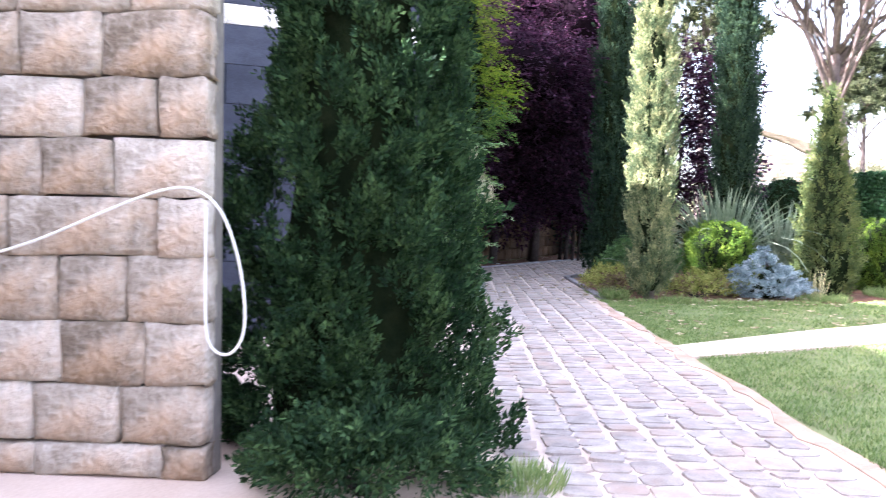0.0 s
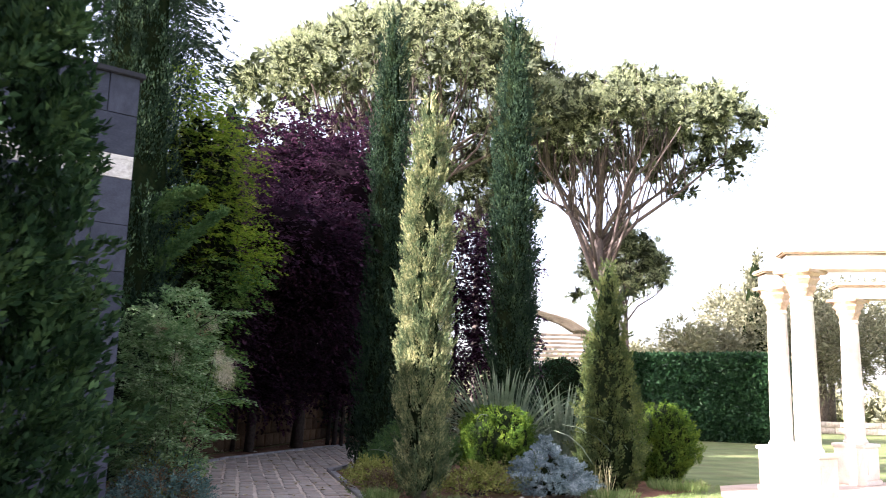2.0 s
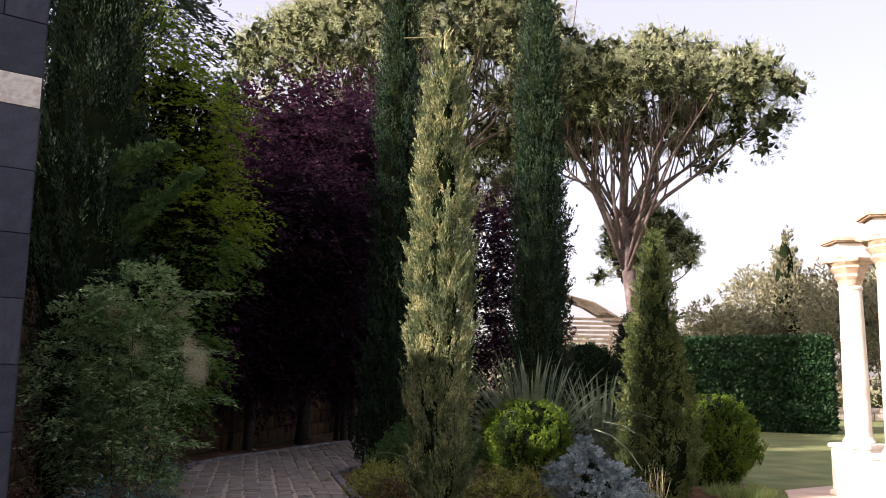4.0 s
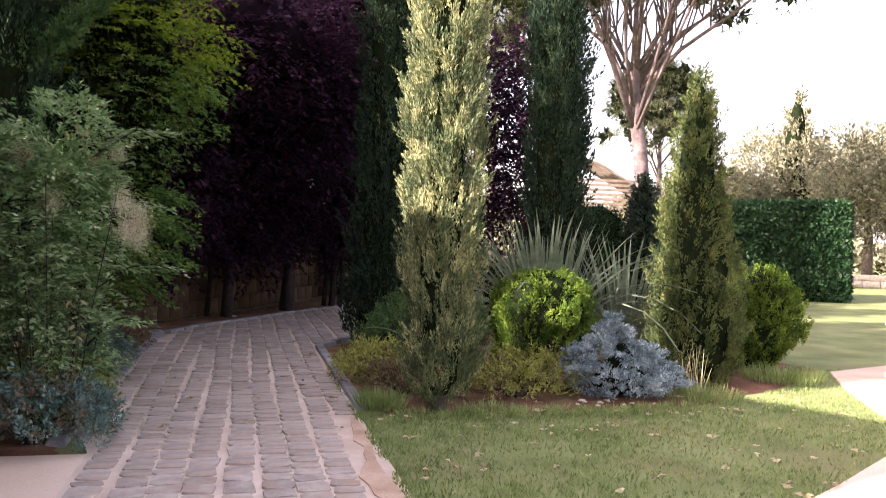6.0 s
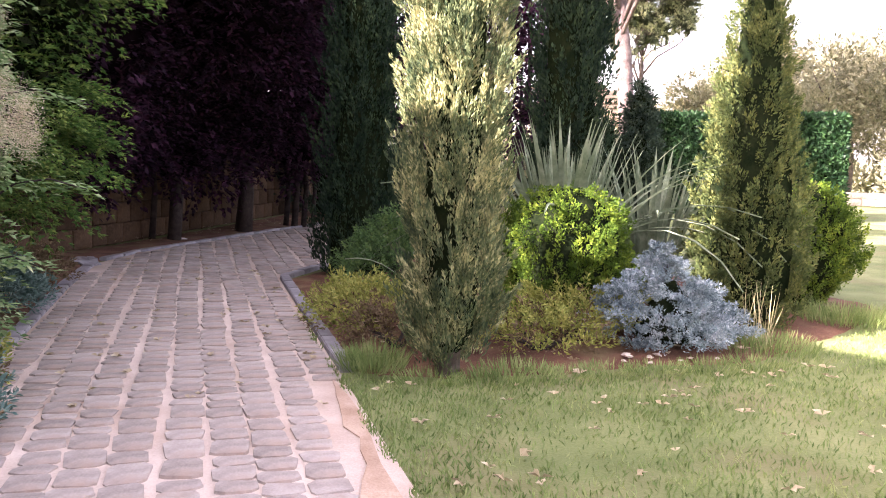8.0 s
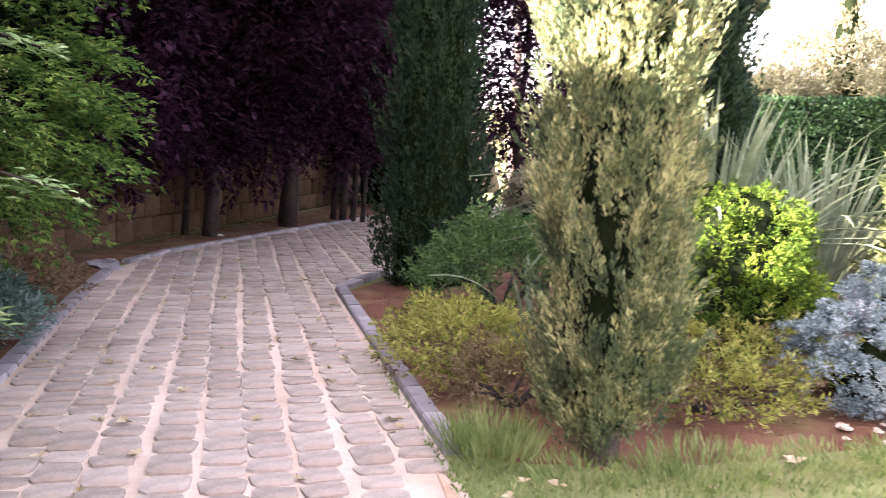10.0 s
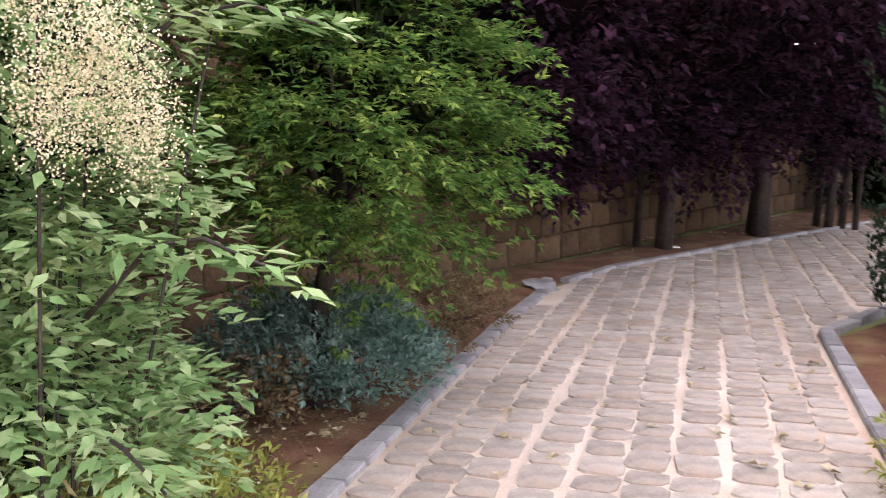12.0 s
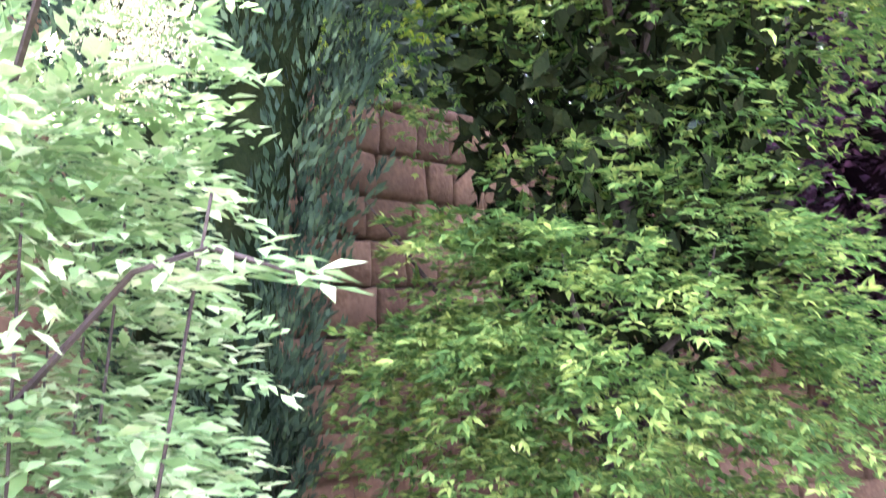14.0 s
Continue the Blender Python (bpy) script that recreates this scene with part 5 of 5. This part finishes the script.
# ---- small things on the ground ----
def rock(at, s, seed, label, name="rock", mat=M_ROCK, flat=0.38):
    bm = bmesh.new()
    bmesh.ops.create_icosphere(bm, subdivisions=2, radius=s)
    for v in bm.verts:
        q = 1 + 1.1 * noise.noise(v.co * (1.3 / s) + Vector((seed, 0, 0)))
        v.co = Vector((v.co.x * q, v.co.y * q * 0.8, v.co.z * q * flat))
    ob = part(name, bm, mat)
    ob.matrix_basis = pose(*at, 0, 0, seed * 50)
    return tagged(ob, label, "rock", "pale rocks")


for i, (x, y, s) in enumerate(((4.98, 13.58, 0.040), (5.12, 13.50, 0.026), (5.22, 13.56, 0.034), (5.41, 13.42, 0.022), (5.03, 13.33, 0.024), (5.62, 13.38, 0.020), (4.86, 13.42, 0.018), (5.30, 13.36, 0.016))):
    rock((x, y, 0.05), s, i, "broken pale limestone rock on red soil")
rock((0.50, 19.55, 0.05), 0.20, 9, "flat grey stone at the path edge", "flat_stone", M_KERB, 0.3)

# grass tufts and seed heads
def tuft(at, r, h, count, mat, label, seed, lean=0.35, width=0.008):
    rng = np.random.default_rng(seed)
    a = rng.random(count) * 2 * np.pi
    u = rng.random(count) ** 0.5
    base = np.stack([np.cos(a) * u * r, np.sin(a) * u * r, 0 * a], 1)
    al = unit(np.stack([np.cos(a) * lean, np.sin(a) * lean, np.ones(count)], 1) + 0.22 * rng.normal(size=(count, 3)))
    ob = mesh_object("grass_tuft", quads_mesh("grass_tuft", kites(rng, base, al, h * (0.6 + 0.5 * rng.random(count)), width, 0.06)), mat)
    ob.location = at
    return tagged(ob, label, "grass", "grass tufts")


tuft((3.02, 13.55, 0.01), 0.20, 0.22, 520, M_GRASS, "long green grass tuft at the kerb end", 201)
tuft((3.95, 13.2, 0.01), 0.3, 0.13, 380, M_GRASS, "long green grass tuft below the cypress", 202)
tuft((7.9, 14.7, 0.01), 0.45, 0.20, 1100, M_GRASS, "long green grass tuft below the globe thuja", 203)
tuft((6.25, 13.75, 0.01), 0.13, 0.56, 26, M_STRAW, "pale straw grass with seed heads by the thuja", 204, 0.12, 0.008)
tuft((6.3, 13.7, 0.01), 0.4, 0.16, 700, M_GRASS, "long green grass tuft beside the spruce", 205)
spreading_juniper((0.16, 4.05, 0.0), 0.46, 0.24, 0.30, M_THUJA, "low dark green shoots at the thuja foot", 46, 420)
for i, (x, y) in enumerate(((3.35, 13.25), (3.7, 13.12), (4.3, 13.15), (4.65, 13.22), (5.0, 13.2), (5.45, 13.2), (5.85, 13.25))):
    tuft((x, y, 0.005), 0.24, 0.085, 300, M_GRASS, "short ragged grass at the front of the bed", 210 + i, 0.6, 0.007)
tuft((0.86, 4.2, 0.01), 0.2, 0.12, 500, M_GRASS, "green weeds at the thuja foot", 206)

rng = np.random.default_rng(300)
k = 110000
gx = 2.75 + 9.0 * rng.random(k) ** 1.3
gy = 4.0 + 11.5 * rng.random(k)
ok = ~inside(WALKWAY, gx, gy) & ~inside(BED, gx, gy) & (gx > 2.72 + 0.08 * np.sin(gy * 5))
bald = np.array([noise.noise(Vector((x * 0.9, y * 0.9, 7.0))) for x, y in zip(gx[::1], gy[::1])])
ok &= rng.random(k) > np.clip(bald * 1.2, 0, 0.75)
gx, gy = gx[ok], gy[ok]
base = np.stack([gx, gy, np.full(len(gx), -0.004)], 1)
al = unit(np.stack([0.5 * rng.normal(size=len(gx)), 0.5 * rng.normal(size=len(gx)), np.ones(len(gx))], 1))
tagged(mesh_object("lawn_grass", quads_mesh("lawn_grass", kites(rng, base, al, 0.045 * (0.6 + 0.7 * rng.random(len(gx))), 0.009, 0.1)), M_GRASS), "short mown lawn grass", "grass", kind="stuff")

# fallen leaves
lm = []
for i in range(6):
    q = []
    r6 = np.random.default_rng(400 + i)
    for j in range(3):
        a = r6.random() * 6.28
        q.append(kites(r6, np.array([[0.0, 0, 0.012]]), unit(np.array([[math.cos(a), math.sin(a), 0.25]])), 0.06, 0.035, 0.2, flat=(0, 0, 1))[0])
    lm.append(quads_mesh("fallen_leaf", np.array(q)))
spots = [(1.78, 15.75), (1.95, 16.55), (2.55, 15.35), (2.42, 15.15), (2.68, 17.2), (0.85, 14.35), (1.5, 16.0), (2.62, 13.9), (0.75, 15.3), (2.0, 18.9), (1.2, 13.0)]
r7 = random.Random(9)
for i in range(150):
    x, y = (r7.uniform(2.9, 8.5), r7.uniform(9.2, 13.2))
    if not inside(WALKWAY, np.array(x), np.array(y)):
        spots.append((x, y))
for i in range(46):
    spots.append((r7.uniform(0.95, 2.7), r7.uniform(12.6, 20.5)))
for i in range(70):
    spots.append((r7.uniform(-1.2, 0.4), r7.uniform(13.3, 18.5)))
for i in range(40):
    spots.append((r7.uniform(3.0, 6.3), r7.uniform(13.4, 15.5)))
for i, (x, y) in enumerate(spots):
    onpath = 0.75 < x < 2.8
    ob = mesh_object("fallen_leaf", lm[i % 6], M_FALLEN)
    z = 0.022 if onpath else 0.03 if x > 2.9 and y < 13.2 else 0.055
    ob.matrix_basis = pose(x, y, z - 0.012, 0, 0, r7.uniform(0, 360)) @ Matrix.Scale(r7.uniform(0.6, 1.25), 4)
    tagged(ob, "dry pale fallen leaf lying on the ground", "leaf", "fallen leaves")
def litter(name, outline, count, mat, label, seed, z=0.05):
    """Dry leaf bits and bark chips strewn on soil."""
    rng = np.random.default_rng(seed)
    xs, ys = [p[0] for p in outline], [p[1] for p in outline]
    x = min(xs) + (max(xs) - min(xs)) * rng.random(count)
    y = min(ys) + (max(ys) - min(ys)) * rng.random(count)
    keep = inside(outline, x, y)
    x, y = x[keep], y[keep]
    a = rng.random(len(x)) * 6.283
    base = np.stack([x, y, np.full(len(x), z) + 0.012 * rng.random(len(x))], 1)
    al = unit(np.stack([np.cos(a), np.sin(a), 0.3 * rng.random(len(x))], 1))
    q = kites(rng, base, al, 0.02 + 0.04 * rng.random(len(x)) ** 2, 0.016, 0.1, flat=(0, 0, 1))
    return tagged(mesh_object(name, quads_mesh(name, q), mat), label, "leaf litter", kind="stuff")


litter("leaf_litter", [(-1.5, 12.9), (0.40, 12.9), (0.40, 18.0), (-1.5, 18.0)], 3600, M_DRY, "brown dry leaf bits on the soil", 501)
litter("leaf_litter", [(-1.5, 12.9), (0.40, 12.9), (0.40, 18.0), (-1.5, 18.0)], 700, M_FALLEN, "pale dry leaf bits on the soil", 502, 0.055)
litter("leaf_litter", [(3.1, 13.6), (6.2, 13.6), (6.2, 15.4), (3.1, 17.6)], 2200, M_DRY, "brown dry leaf bits in the shrub bed", 503)
litter("leaf_litter", [(0.9, 21.4), (2.2, 23.4), (4.4, 26.9), (3.4, 27.4), (0.6, 22.0)], 900, M_FALLEN, "pale dry leaf bits under the plum trees", 504, 0.05)
bm = bmesh.new()
box(bm, (0.16, 0.09, 0.012), (0, 0, 0.006), 0.003)
scrap = part("scrap", bm, M_PAPER)
scrap.matrix_basis = pose(1.62, 22.6, 0.03, 6, 3, 30)
tagged(scrap, "white paper scrap under the plum trees", "litter")


# ---- kerbs and setts ----
def kerb_run(points, name, label, width=0.10, length=0.34, height=0.05):
    base = empty(name)
    rng = random.Random(17)
    pool = []
    for i in range(4):
        bm = bmesh.new()
        box(bm, (length - 0.008, width, 0.16), (0, 0, height - 0.08), 0.008)
        me = bpy.data.meshes.new("kerbstone")
        bm.to_mesh(me)
        bm.free()
        pool.append(me)
    for (x0, y0), (x1, y1) in zip(points, points[1:]):
        L = math.hypot(x1 - x0, y1 - y0)
        k = max(1, round(L / length))
        for i in range(k):
            u = (i + 0.5) / k
            ob = mesh_object("kerbstone", pool[rng.randrange(4)], M_KERB, base)
            ob.matrix_basis = pose(x0 + (x1 - x0) * u, y0 + (y1 - y0) * u, rng.uniform(-0.006, 0.006), 0, rng.uniform(-0.7, 0.7), math.degrees(math.atan2(y1 - y0, x1 - x0)) + rng.uniform(-0.8, 0.8))
    return tagged(base, label, "kerb", kind="structure")


kerb_run([(2.86, 13.6), (2.86, 18.1), (3.35, 18.95), (3.72, 19.55), (6.1, 23.4)], "kerb", "blue-grey stone kerb along the shrub bed", 0.11, 0.5)
kerb_run([(0.50, 12.5), (0.50, 17.6), (0.56, 19.4)], "kerb", "blue-grey stone kerb of small blocks", 0.13, 0.24, 0.035)
kerb_run([(0.66, 19.9), (1.05, 20.95), (2.55, 23.35), (4.7, 26.65)], "kerb", "blue-grey stone kerb at the path bend", 0.11, 0.5, 0.04)


def sett_mesh(w, l, seed):
    rng = random.Random(seed)
    bm = bmesh.new()
    low, high = [], []
    cut = 0.030
    ring = [(w / 2, l / 2 - cut), (w / 2 - cut, l / 2), (cut - w / 2, l / 2), (-w / 2, l / 2 - cut), (-w / 2, cut - l / 2), (cut - w / 2, -l / 2), (w / 2 - cut, -l / 2), (w / 2, cut - l / 2)]
    for x, y in ring:
        x, y = x + rng.uniform(-0.011, 0.011), y + rng.uniform(-0.010, 0.010)
        low.append(bm.verts.new((x, y, -0.03)))
        high.append(bm.verts.new((x * 0.95, y * 0.95, 0.011 + rng.uniform(-0.003, 0.003))))
    centre = bm.verts.new((0, 0, 0.016))
    for i in range(8):
        j = (i + 1) % 8
        bm.faces.new((low[i], low[j], high[j], high[i]))
        bm.faces.new((high[i], high[j], centre))
    me = bpy.data.meshes.new("sett")
    bm.to_mesh(me)
    bm.free()
    return me


SETT_POOL = {(li, v): sett_mesh(0.196, 0.112 + 0.028 * li, li * 10 + v) for li in range(6) for v in range(4)}
near, rest = 0, bmesh.new()
rs = random.Random(77)
for col in range(-3, 60):
    x = 0.68 + 0.222 * col
    y = -2.0 + rs.uniform(0, 0.2)
    while y < 29.5:
        li = rs.choice((0, 1, 1, 2, 2, 3, 4, 5))
        ln = 0.112 + 0.028 * li + 0.014
        yc = y + ln / 2
        y += ln
        xc = x + 0.018 * math.sin(yc * 0.9 + col * 1.7) + rs.uniform(-0.008, 0.008)
        if not inside(PATH_LINE, np.array(xc - 0.07), np.array(yc)) or not inside(PATH_LINE, np.array(xc + 0.09), np.array(yc)):
            continue
        if yc < 13.35 and xc > 2.63:
            continue
        me = SETT_POOL[li, rs.randrange(4)]
        m = pose(xc, yc, 0.004 + rs.uniform(-0.005, 0.003), rs.uniform(-1.6, 1.6), rs.uniform(-1.6, 1.6), rs.uniform(-4, 4))
        if 11.6 < yc < 17.2 and near < 300:
            ob = mesh_object("sett", me, M_SETT, road)
            ob.matrix_basis = m
            near += 1
        else:
            tmp = me.copy()
            tmp.transform(m)
            rest.from_mesh(tmp)
            bpy.data.meshes.remove(tmp)
tagged(part("setts", rest, M_SETT_REST, road), kind="stuff")
